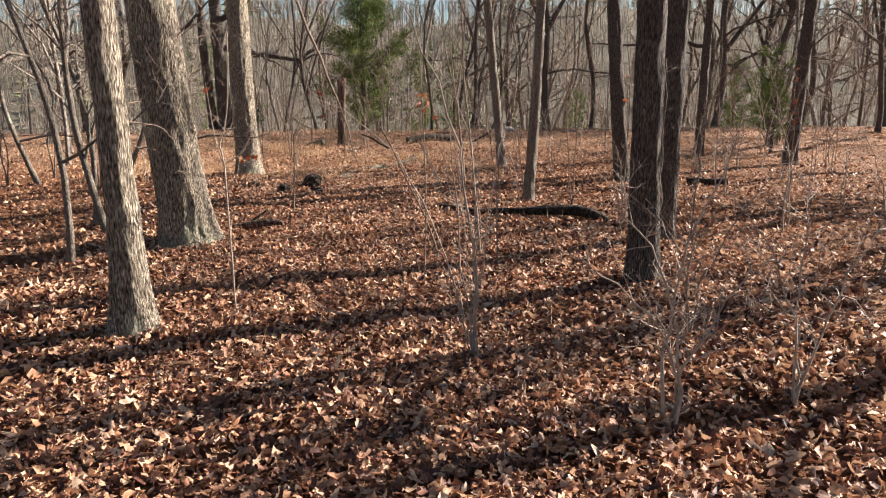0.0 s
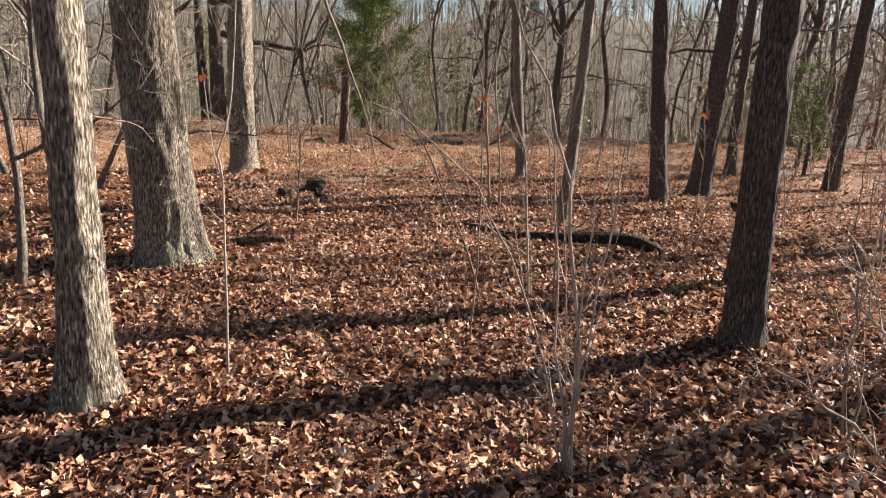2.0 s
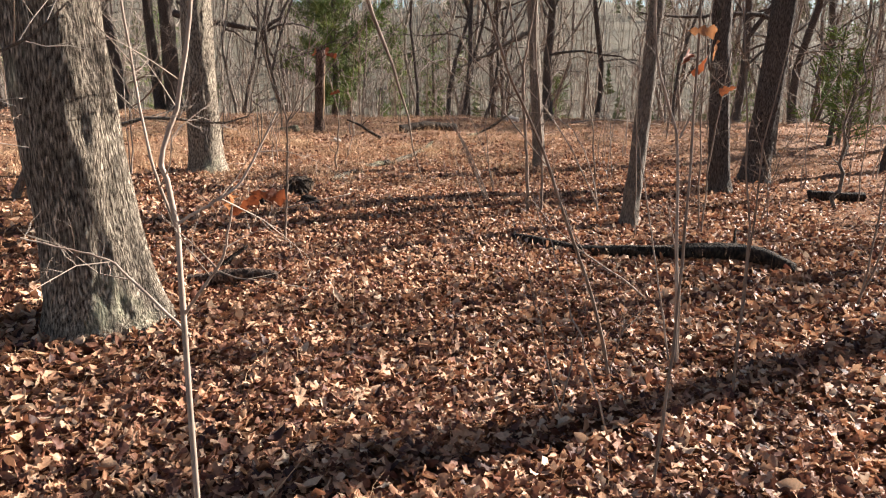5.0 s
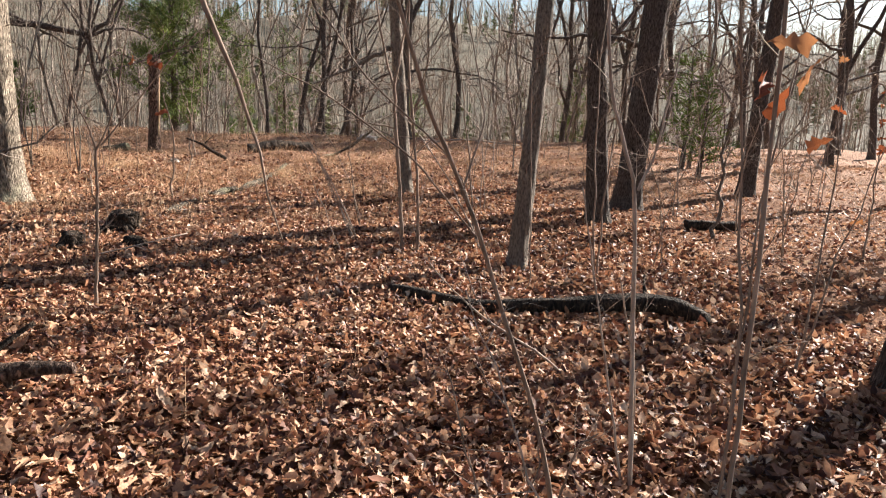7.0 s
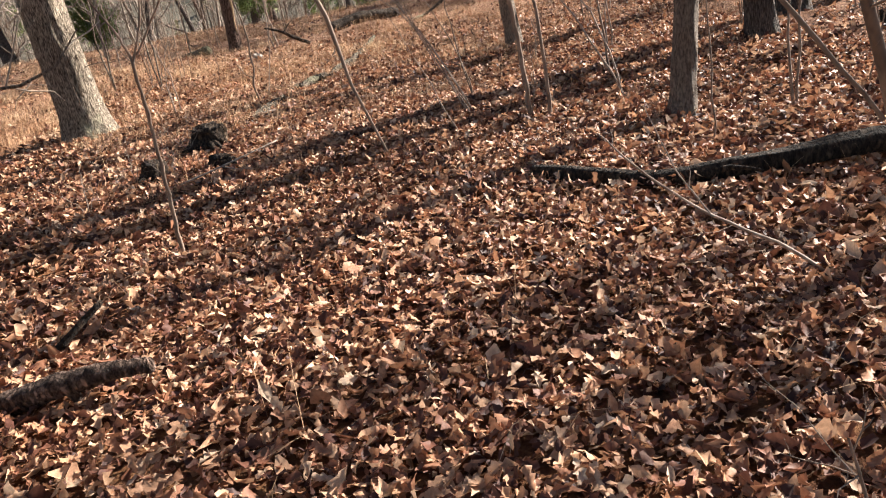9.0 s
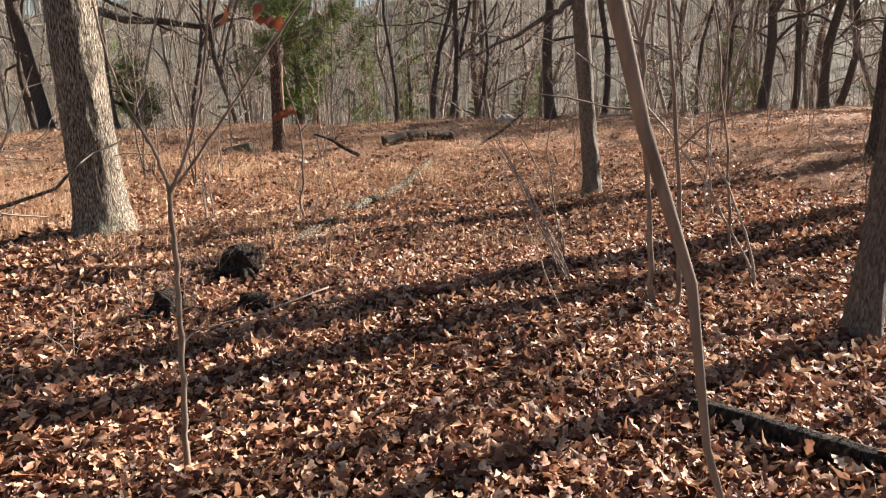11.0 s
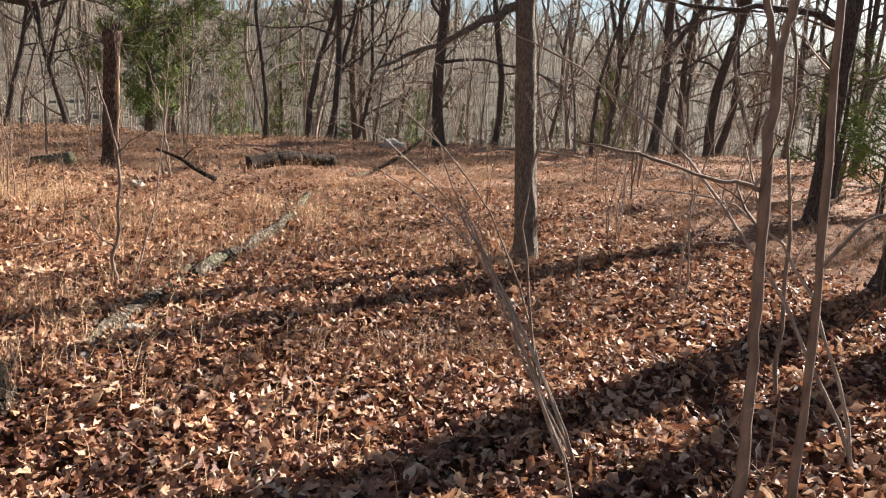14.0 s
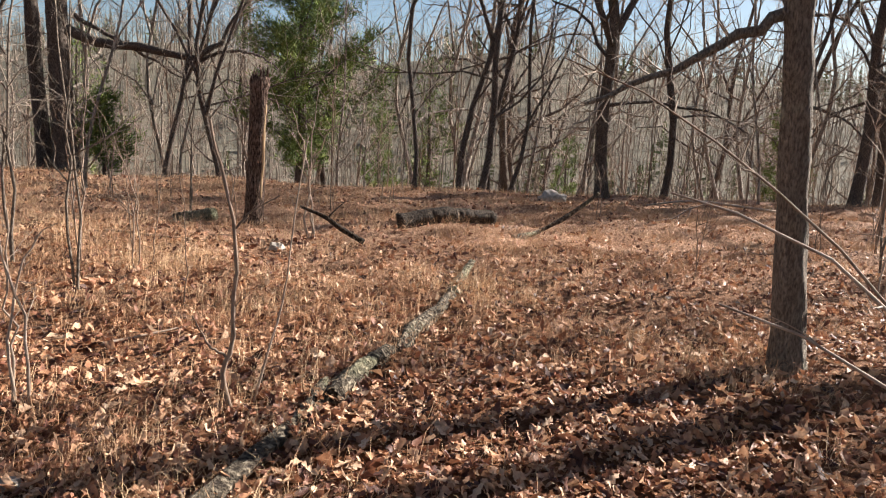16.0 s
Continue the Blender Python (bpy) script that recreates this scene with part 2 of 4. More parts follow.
# ---- ground: one sheet ----
def build_ground():
    def axis(fine_a, fine_b, step, far_a, far_b):
        mid = np.arange(fine_a, fine_b, step)
        g = np.geomspace(step, 60, 60)
        hi = fine_b + np.cumsum(g)
        lo = fine_a - np.cumsum(g)
        return np.concatenate((lo[::-1], mid, hi))
    xs, ys = axis(-7, 8, 0.14, -600, 600), axis(-1, 27, 0.14, -500, 900)
    gx, gy = np.meshgrid(xs, ys)
    v = np.stack((gx, gy, ground_z(gx, gy)), -1).reshape(-1, 3)
    nx, ny = len(xs), len(ys)
    i = np.arange(ny - 1)[:, None] * nx + np.arange(nx - 1)[None, :]
    q = np.stack((i, i + 1, i + nx + 1, i + nx), -1).reshape(-1, 4)
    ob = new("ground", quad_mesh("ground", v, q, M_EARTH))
    return tagged(ob, "woodland ground under brown fallen leaves, falling to a valley", "ground", kind="structure")


GROUND = build_ground()


# ---- trees ----
def bend(rng, start, way, length, n, wander, lift):
    """A wandering line of n points."""
    pts, d = [np.array(start, float)], np.array(way, float)
    d /= np.linalg.norm(d)
    for _ in range(n - 1):
        d = d + rng.normal(0, wander, 3) + np.array((0, 0, lift))
        d /= np.linalg.norm(d)
        pts.append(pts[-1] + d * length / (n - 1))
    return np.array(pts)


def at_line(pts, s):
    k = s * (len(pts) - 1)
    i = min(int(k), len(pts) - 2)
    return pts[i] + (pts[i + 1] - pts[i]) * (k - i), pts[i + 1] - pts[i]


def side_way(rng, along, spread, up):
    side = np.cross(along / np.linalg.norm(along), rng.normal(0, 1, 3))
    side /= np.linalg.norm(side) + 1e-9
    d = along / np.linalg.norm(along) + side * spread
    d[2] += up
    return d


def twig_cloud(buf, rng, line, length, r, count, depth, sides=3, from_s=0.2):
    for _ in range(count):
        s = rng.uniform(from_s, 1.0)
        p, along = at_line(line, s)
        ln = length * rng.uniform(0.5, 1.1) * (1.15 - 0.6 * s)
        pts = bend(rng, p, side_way(rng, along, rng.uniform(0.8, 2.0), 0.15), ln, 4 if depth else 3, 0.24, 0.05)
        buf.tube(pts, np.linspace(r * (1.1 - 0.5 * s), r * 0.22, len(pts)), sides)
        if depth > 0:
            twig_cloud(buf, rng, pts, ln * 0.55, r * 0.5, 4 if depth > 1 else 2, depth - 1)


def tree(name, x, y, label, h, r, lean, seed, mat, fine=0, limbs=7, limb_from=0.28, twigs=7, depth=2, group="trees of the wood", flare=1.35, bow=0.0, spread=1.0, crook=1.0, limb_k=1.0, forks=0, swell=0.22):
    """A bare tree: trunk with root flare, limbs, and a cloud of twigs. lean: sideways shift at 2.4 m height."""
    rng = np.random.default_rng(seed)
    top = empty(name, x, y, label, "tree", group)
    zs = np.concatenate((np.arange(-0.12, 4.2, 0.04), np.linspace(4.3, h, 22))) if fine else np.concatenate(([-0.15, 0.0, 0.12, 0.35], np.linspace(0.9, h, 13)))
    k = zs / 2.4
    sway = np.sin(zs * 0.55 + seed) * 0.04 + np.sin(zs * 0.23 + 2 * seed) * 0.09
    sway = sway * crook + (crook - 1) * 0.05 * np.sin(zs * 1.1 + 3 * seed)
    sway -= sway[1]
    ease = np.clip(k, 0, 1.6) + 0.25 * np.maximum(0, k - 1.6)
    pts = np.stack((lean[0] * ease + sway + bow * k * (1 - k), lean[1] * ease + crook * 0.03 * (np.sin(zs * 0.7 + 1.7 * seed) - math.sin(1.7 * seed)), zs), -1)
    radii = r * (1 - 0.82 * np.clip(zs / h, 0, 1) ** 1.1) * (1 + (flare - 1) * np.exp(-np.maximum(zs, 0) / swell))
    b = Buf()
    b.tube(pts, radii, fine or 9, 0.011 + r * 0.03 if fine else 0.0)
    part("trunk", b.mesh("trunk", mat), top)
    tw = Buf()
    for i in range(forks):
        s = rng.uniform(0.1, 0.38)
        p = np.array([np.interp(s * h, zs, pts[:, j]) for j in range(3)])
        rl = np.interp(s * h, zs, radii) * rng.uniform(0.6, 0.85)
        a = 3.0 * i + rng.uniform(-0.6, 0.6)
        line = bend(rng, p, (math.cos(a) * 0.45, math.sin(a) * 0.45, 1.0), h * (0.92 - s), 12, 0.12, 0.06)
        lb = Buf()
        lb.tube(line, np.linspace(rl, rl * 0.15, 12), 7)
        part("limb", lb.mesh("limb", mat), top)
        twig_cloud(tw, rng, line, h * 0.16, rl * 0.3, twigs * 2, depth)
    for i in range(limbs):
        s = limb_from + (0.97 - limb_from) * (i + rng.uniform(0, 0.8)) / limbs
        p = np.array([np.interp(s * h, zs, pts[:, j]) for j in range(3)])
        rl = np.interp(s * h, zs, radii) * rng.uniform(0.42, 0.68) * limb_k
        a = i * 2.4 + rng.uniform(-0.5, 0.5)
        ln = h * rng.uniform(0.2, 0.33) * spread * (1.25 - 0.8 * s)
        line = bend(rng, p, (math.cos(a), math.sin(a), rng.uniform(0.25, 0.9)), ln, 8, 0.13 + 0.04 * crook, 0.05)
        lb = Buf()
        lb.tube(line, np.linspace(rl, rl * 0.18, 8), 6)
        part("limb", lb.mesh("limb", mat), top)
        twig_cloud(tw, rng, line, ln * 0.5, rl * 0.4, twigs, depth)
    tagged(part("crown", tw.mesh("crown", M_TWIG), top, "fine bare grey-brown twigs"), kind="stuff")
    return top


def limb_on(top, pts, r0, r1, mat, twigs=8, length=0.6, seed=3):
    """One particular limb, in the tree's own space, with its twigs."""
    pts = np.array(pts, float)
    s = np.linspace(0, len(pts) - 1, 14)
    line = np.stack([np.interp(s, np.arange(len(pts)), pts[:, j]) for j in range(3)], -1)
    line[1:-1] = (line[:-2] + 2 * line[1:-1] + line[2:]) / 4
    line[1:] += np.random.default_rng(seed).normal(0, r0 * 0.35, (13, 3))
    b = Buf()
    b.tube(line, np.linspace(r0, r1, 14), 8)
    limb = part("limb", b.mesh("limb", mat), top)
    t = Buf()
    twig_cloud(t, np.random.default_rng(seed), line, length, r1 * 0.8, twigs, 2, from_s=0.15)
    tagged(part("spray", t.mesh("spray", M_TWIG), limb), kind="stuff")
    return limb


GREY_OAK = "bare oak trunk with furrowed grey bark, rooted in leaves"
T1 = tree("oak_tree", -2.11, 4.72, "slim grey-barked oak trunk, sunlit on one side, among leaves", 13, 0.117, (0.0, 0.03), 1, M_OAK, 52, 8, 0.42, flare=1.75, swell=0.26)
T2 = tree("oak_tree", -2.72, 7.72, "stout leaning oak with deeply furrowed bark and a knot", 17, 0.28, (-0.17, 0.05), 2, M_OAK, 80, 9, 0.35, flare=1.36)
limb_on(T2, [(-0.2, 0.05, 4.3), (0.6, 0.15, 4.0), (1.2, 0.26, 2.9), (1.46, 0.31, 2.1), (1.59, 0.31, 1.76), (1.71, 0.31, 1.54), (1.78, 0.31, 1.24), (1.88, 0.31, 0.85)], 0.022, 0.0035, M_SAPLING, 7, 0.3, 12)
T3 = tree("oak_tree", -3.92, 14.78, "stout grey oak standing at the edge of dry grass", 17, 0.245, (-0.08, 0.0), 3, M_OAK, 52, 9, 0.26, flare=1.4)
T4 = tree("oak_tree", 1.96, 6.05, "dark upright oak trunk in half shade among shrubs", 14, 0.135, (-0.03, 0.0), 4, M_DARK_BARK, 44, 8, 0.26)
T4B = tree("oak_tree", 2.62, 7.72, "dark oak trunk standing close behind another", 14, 0.125, (0.1, 0.0), 14, M_DARK_BARK, 40, 8, 0.26)
T5A = tree("oak_tree", 3.5, 13.28, "dark oak trunk growing close beside a thicker one", 15, 0.14, (-0.25, 0.05), 5, M_DARK_BARK, 36, 8, 0.24)
T5B = tree("oak_tree", 4.64, 14.6, "thick dark oak trunk growing close beside a thinner one", 16, 0.2, (0.03, 0.0), 6, M_DARK_BARK, 44, 9, 0.24)
# bushy oaks added at the side so their crowns shade the ground
for sx, sy, seed, bushy in ((9.8, 8.9, 81, 9), (14.6, 21.4, 83, 15)):
    tree("oak_tree", sx, sy, "bushy bare oak added for its dappled shade", 13, 0.12, (0.1, 0.0), seed, M_DARK_BARK, 0, 12, 0.16, bushy, 1, spread=1.1, crook=3.0, limb_k=0.7, forks=1)
tree("oak_tree", 8.0, 16.2, "dark oak trunk at the edge of the clearing", 15, 0.15, (0.05, 0.0), 16, M_DARK_BARK, 30, 9, 0.22)
T6 = tree("young_tree", 1.45, 10.9, "slender young tree with smooth grey-brown bark", 10, 0.085, (0.12, 0.0), 7, M_SMOOTH, 24, 7, 0.26)
T8 = tree("young_tree", 1.42, 15.74, "young grey-barked tree with one low drooping limb", 12, 0.098, (-0.17, 0.0), 8, M_SMOOTH, 32, 8, 0.3)
limb_on(T8, [(-0.16, 0, 2.3), (-0.5, 0, 2.12), (-0.9, 0.05, 1.9), (-1.45, 0.1, 1.62)], 0.045, 0.012, M_SMOOTH, 16, 0.7, 5)
T9 = tree("oak_tree", 6.4, 17.6, "dark oak trunk at the edge of the clearing", 15, 0.11, (0.0, 0.0), 9, M_DARK_BARK, 30, 9, 0.2)
limb_on(T9, [(0, 0, 2.6), (-0.9, 0.2, 2.75), (-1.9, 0.2, 2.6), (-2.8, 0.4, 2.7)], 0.05, 0.014, M_DARK_BARK, 12, 0.7, 6)
FAR_OAK = tree("oak_tree", -9.0, 30.4, "big old oak with a long crooked low limb", 17, 0.29, (-0.1, 0.0), 11, M_DARK_BARK, 30, 9, 0.26, flare=1.3)
limb_on(FAR_OAK, [(0.2, -0.3, 3.5), (1.0, -0.4, 3.25), (2.0, -0.5, 3.2), (3.3, -0.5, 2.95), (3.8, -0.5, 3.4), (4.2, -0.5, 4.0), (4.5, -0.5, 4.5)], 0.13, 0.03, M_DARK_BARK, 14, 1.1, 7)
limb_on(FAR_OAK, [(3.3, -0.5, 2.95), (4.0, -0.5, 3.25), (4.7, -0.5, 3.2), (5.2, -0.5, 2.9)], 0.05, 0.015, M_DARK_BARK, 8, 0.7, 8)
limb_on(FAR_OAK, [(0.3, -0.2, 3.9), (1.4, -0.3, 3.3), (2.4, -0.3, 2.8), (3.1, -0.3, 2.45)], 0.06, 0.015, M_DARK_BARK, 8, 0.8, 9)
tree("oak_tree", -9.62, 30.7, "old oak trunk close beside a bigger one", 16, 0.19, (-0.15, 0.0), 15, M_DARK_BARK, 0, 8, 0.3)
FAR_OAK2 = tree("oak_tree", -10.6, 30.0, "dark oak trunk leaning beside an older oak", 14, 0.2, (-0.4, 0.0), 12, M_DARK_BARK, 0, 8, 0.25)

def sprouts(top, r, count, low, high, seed, length=0.45):
    """Thin side shoots on a trunk."""
    rng = np.random.default_rng(seed)
    for _ in range(count):
        a, z = rng.uniform(0, 2 * math.pi), rng.uniform(low, high)
        b = Buf()
        line = bend(rng, (math.cos(a) * r * 0.8, math.sin(a) * r * 0.8, z), (math.cos(a), math.sin(a), rng.uniform(-0.1, 0.7)), length * rng.uniform(0.6, 1.3), 8, 0.22, 0.0)
        b.tube(line, np.linspace(0.006, 0.002, 8), 5)
        twig_cloud(b, rng, line, length * 0.45, 0.003, 4, 1)
        part("shoot", b.mesh("shoot", M_SAPLING), top)


sprouts(T2, 0.27, 12, 0.9, 2.6, 1)
sprouts(T1, 0.14, 4, 1.2, 2.6, 2, 0.3)
sprouts(T3, 0.25, 7, 0.8, 3.5, 3)
sprouts(T8, 0.08, 4, 0.5, 2.2, 4, 0.35)
sprouts(T6, 0.08, 3, 0.8, 2.2, 5, 0.35)

# branchy trees along the crest
for k, (sx, sy, sr, sl) in enumerate(((-0.4, 28.6, 0.07, 0.1), (0.7, 28.6, 0.1, 0.22), (1.18, 28.4, 0.11, 0.3), (1.45, 29.0, 0.085, 0.02), (2.0, 29.4, 0.07, 0.05), (4.15, 28.5, 0.19, 0.1), (6.05, 29.4, 0.12, 0.05),
                                      (8.1, 27.4, 0.07, 0.3), (10.9, 28.9, 0.2, 0.1), (13.4, 29.6, 0.2, 0.1), (16.2, 33.0, 0.18, -0.2), (18.6, 30.5, 0.18, 0.2), (21.5, 28.5, 0.2, -0.1), (-5.0, 29.2, 0.08, -0.2), (-6.4, 29.6, 0.09, 0.25))):
    tree("oak_tree", sx, sy, "spreading bare oak at the edge of the slope", 14, sr * 0.8, (sl, 0.0), 40 + k, M_DARK_BARK, 0, 13, 0.12, 11, 1, spread=1.15, crook=4.0, limb_k=0.62, forks=1 + k % 2)

# dark crooked stems near the slim oak
for sx, sy, sr, sl, seed in ((-3.63, 6.8, 0.045, -0.12, 21), (-4.0, 8.4, 0.055, -0.35, 22), (-4.45, 9.1, 0.05, -0.2, 23), (-7.6, 13.4, 0.06, -0.45, 24), (-5.4, 12.0, 0.05, 0.1, 25), (-3.35, 9.6, 0.04, 0.1, 28)):
    tree("young_tree", sx, sy, "thin brown crooked young tree, leafless", 6.5, sr * 0.8, (sl, 0.05), seed, M_SMOOTH, 0, 9, 0.1, 8, 1, bow=0.15, crook=4.5)


# ---- the wood behind and around ----
def wood():
    rng = np.random.default_rng(77)
    kinds = []
    for i, (h, r, lean, mat, nl, lf) in enumerate(((12, 0.075, 0.2, M_FAR_BARK, 12, 0.1), (14, 0.1, -0.15, M_DARK_BARK, 12, 0.14), (10, 0.05, 0.3, M_FAR_BARK, 12, 0.08),
                                                  (13, 0.065, -0.25, M_FAR_BARK, 12, 0.12), (8, 0.034, 0.25, M_FAR_BARK, 11, 0.06), (15, 0.13, 0.1, M_DARK_BARK, 12, 0.12))):
        kinds.append((h, r, lean, mat, nl, lf, i))
    first = {}

    def plant(kind, x, y, size, turn):
        z = float(ground_z(x, y)) - 0.05
        if kind not in first:
            h, r, lean, mat, nl, lf, i = kinds[kind]
            label = "tall bare tree of the winter wood" if h > 10 else "thin bare young tree of the winter wood"
            first[kind] = tree("tree", x, y, label, h, r, (lean, 0.0), 100 + i, mat, 0, nl, lf, 9, 1, group="trees of the winter wood", crook=4.0, forks=1 + i % 2)
            first[kind].location.z = z
            return
        copy_thing(first[kind], pose(x, y, z, 0, 0, turn) @ Matrix.Scale(size, 4))

    # trunks that stand out at the clearing's edge, and unseen trees added for shade
    for kind, x, y, size in ((3, -0.1, 33.6, 0.9), (4, 1.6, 34.5, 1.2), (0, 5.2, 34.6, 0.9), (0, 11.9, 38, 1.2), (4, 8.5, 29.2, 1.1),
                             (2, 3.0, 31.8, 1.0), (2, 4.6, 31.6, 1.0), (5, 14.6, 33.2, 1.1), (0, 15.6, 30.2, 1.1), (1, 15.9, 26.4, 1.0), (5, 20.5, 25.8, 1.0),
                             (3, 19.8, 36, 1.2), (5, 22.2, 36.4, 1.1), (3, 12.4, 34.0, 1.1), (2, 9.6, 20.5, 1.0), (3, 7.2, 6.7, 0.9), (1, 6.5, 5.2, 0.85),  (0, 10.5, 15.2, 1.0), 
                             (1, -13.5, 27.5, 1.0), (0, -12.0, 22.0, 1.0), (3, -9.8, 19.0, 0.9), (2, -8.6, 16.5, 1.0), (4, -7.2, 18.5, 1.0), (4, -6.3, 24.5, 0.9), (0, -14.5, 17.0, 1.0),
                             (1, 9.0, 3.5, 1.0), (0, 7.5, -3.0, 1.1), (1, 17.5, 16.0, 1.1), (1, 13.5, 14.0, 1.0), (5, 16.5, 14.6, 1.0),
                             (3, -5.5, 32.2, 0.9), (4, -6.6, 31.6, 1.0), (2, -2.4, 32.6, 0.8), (3, -7.6, 34.2, 1.0), (1, -3.1, 37.5, 1.0)):
        plant(kind, x, y, size, rng.uniform(0, 360))
    # behind the wearer of the camera and out to the sides
    for _ in range(14):
        x, y = rng.uniform(-26, 30), rng.uniform(-24, -3)
        plant(int(rng.integers(0, 6)), x, y, rng.uniform(0.85, 1.2), rng.uniform(0, 360))
    for _ in range(22):
        x, y = rng.uniform(-34, -11), rng.uniform(4, 32)
        plant(int(rng.integers(0, 6)), x, y, rng.uniform(0.85, 1.2), rng.uniform(0, 360))
    for _ in range(14):
        x, y = rng.uniform(30, 58), rng.uniform(0, 34)
        plant(int(rng.integers(0, 6)), x, y, rng.uniform(0.85, 1.2), rng.uniform(0, 360))
    # down the slope
    for _ in range(140):
        y = 34 + 75 * rng.uniform(0, 1) ** 1.3
        x = rng.uniform(-0.62, 0.85) * y * 1.1 - 3
        plant(int(rng.choice((0, 1, 2, 2, 3, 4, 4, 5))), x, y, rng.uniform(0.8, 1.3), rng.uniform(0, 360))


wood()


def far_woods():
    """Thousands of bare trees on the hill across the valley, joined."""
    rng = np.random.default_rng(5)
    b = Buf()
    for _ in range(3600):
        y = 95 + 215 * rng.uniform(0, 1) ** 0.8
        x = rng.uniform(-0.8, 1.0) * y
        z = float(ground_z(x, y))
        h = rng.uniform(9, 15)
        p = np.array((x, y, z))
        w = rng.uniform(0.1, 0.2)
        b.tube([p, p + (rng.normal(0, 0.3), 0, h * 0.5), p + (rng.normal(0, 0.6), 0, h)], [w, w * 0.7, 0.03], 3)
        for _ in range(7):
            s = rng.uniform(0.3, 0.95)
            q = p + (0, 0, h * s)
            d = np.array((rng.normal(0, 1), rng.normal(0, 0.6), rng.uniform(0.3, 1.4))) * (2.3 * (1.2 - s))
            side = np.array((0.06, 0, 0.02))
            b.add([q - side, q + side, q + d + side * 0.5, q + d - side * 0.5], [(0, 1, 2, 3)])
    ob = new("far_woods", b.mesh("far_woods", M_FAR_TWIG))
    tagged(ob, "grey bare winter woods covering the far hillside", "woods", kind="stuff")
    p = Buf()
    for _ in range(420):
        y = 80 + 225 * rng.uniform(0, 1)
        x = rng.uniform(-0.8, 1.0) * y
        if math.sin(x * 0.045 + 0.6) + math.sin(y * 0.05 + x * 0.02) + rng.normal(0, 0.6) < 0.1:
            continue
        foot, h = np.array((x, y, float(ground_z(x, y)))), rng.uniform(6, 13)
        for _ in range(90):
            s = rng.uniform(0.12, 1.0)
            a, reach = rng.uniform(0, 6.28), h * 0.24 * (1.05 - s) * rng.uniform(0.3, 1.2)
            q = foot + (0, 0, h * s)
            e = q + (math.cos(a) * reach, math.sin(a) * reach, rng.uniform(-0.3, 0.6))
            w = np.array((rng.normal(0, 0.2), 0, rng.uniform(0.12, 0.4)))
            p.add([q - w, q + w, e + w * 0.4, e - w * 0.4], [(0, 1, 2, 3)])
    tagged(new("far_pines", p.mesh("far_pines", M_FAR_PINE, False)), "dull olive pines scattered over the far hillside", "woods", kind="stuff")


far_woods()


# ---- saplings and shrubs ----
def sapling_stem(buf, rng, base, mid, tip, r, twigs, length, depth=1):
    """A stem that rises from base through mid to tip, with alternate side twigs."""
    base, mid, tip = (np.array(p, float) for p in (base, mid, tip))
    ctrl = 2 * mid - (base + tip) / 2
    s = np.linspace(0, 1, 12)[:, None]
    line = (1 - s) ** 2 * base + 2 * s * (1 - s) * ctrl + s * s * tip
    line[1:-1] += rng.normal(0, r * 1.2, (10, 3))
    buf.tube(line, np.linspace(r, r * 0.28, 12), 6)
    return line


def sapling(x, y, stems, r=0.011, mat=None, seed=0, twigs=7, length=0.4, label="thin leafless sapling standing in fallen leaves", leaves=0, name="sapling", depth=1, single=True):
    """stems: (mid, tip) in metres from the foot, each (dx, dy, z), and how many times as thick as usual, where it is."""
    rng = np.random.default_rng(seed + 500)
    mat = mat or M_SAPLING
    top = empty(name, x, y, label, "sapling", "saplings of the wood")
    tips = []
    tw = Buf()
    for mid, tip, *thick in stems:
        b = Buf()
        foot = (rng.normal(0, 0.015), rng.normal(0, 0.015), -0.05)
        line = sapling_stem(b, rng, foot, mid, tip, r * rng.uniform(0.62, 0.8) * (thick[0] if thick else 1), twigs, length)
        part("stem", b.mesh("stem", mat), top)
        for _ in range(twigs if single else 0):
            one = Buf()
            twig_cloud(one, rng, line, length, r * 0.32, 1, depth, from_s=0.3)
            part("twig", one.mesh("twig", mat), top)
        if not single:
            twig_cloud(tw, rng, line, length, r * 0.42, twigs, depth, from_s=0.3)
        tips.append(line)
    if not single:
        tagged(part("crown", tw.mesh("crown", mat), top), kind="stuff")
    for i in range(leaves):
        p, _ = at_line(tips[i % len(tips)], rng.uniform(0.6, 1.0))
        lf = part("leaf", LEAF_MESHES_RUSSET[i % len(LEAF_MESHES_RUSSET)], top, "russet dead oak leaf still hanging")
        lf.matrix_local = pose(p[0], p[1], p[2], rng.uniform(60, 120), rng.uniform(-40, 40), rng.uniform(0, 360)) @ Matrix.Scale(rng.uniform(0.07, 0.105), 4)
    return top


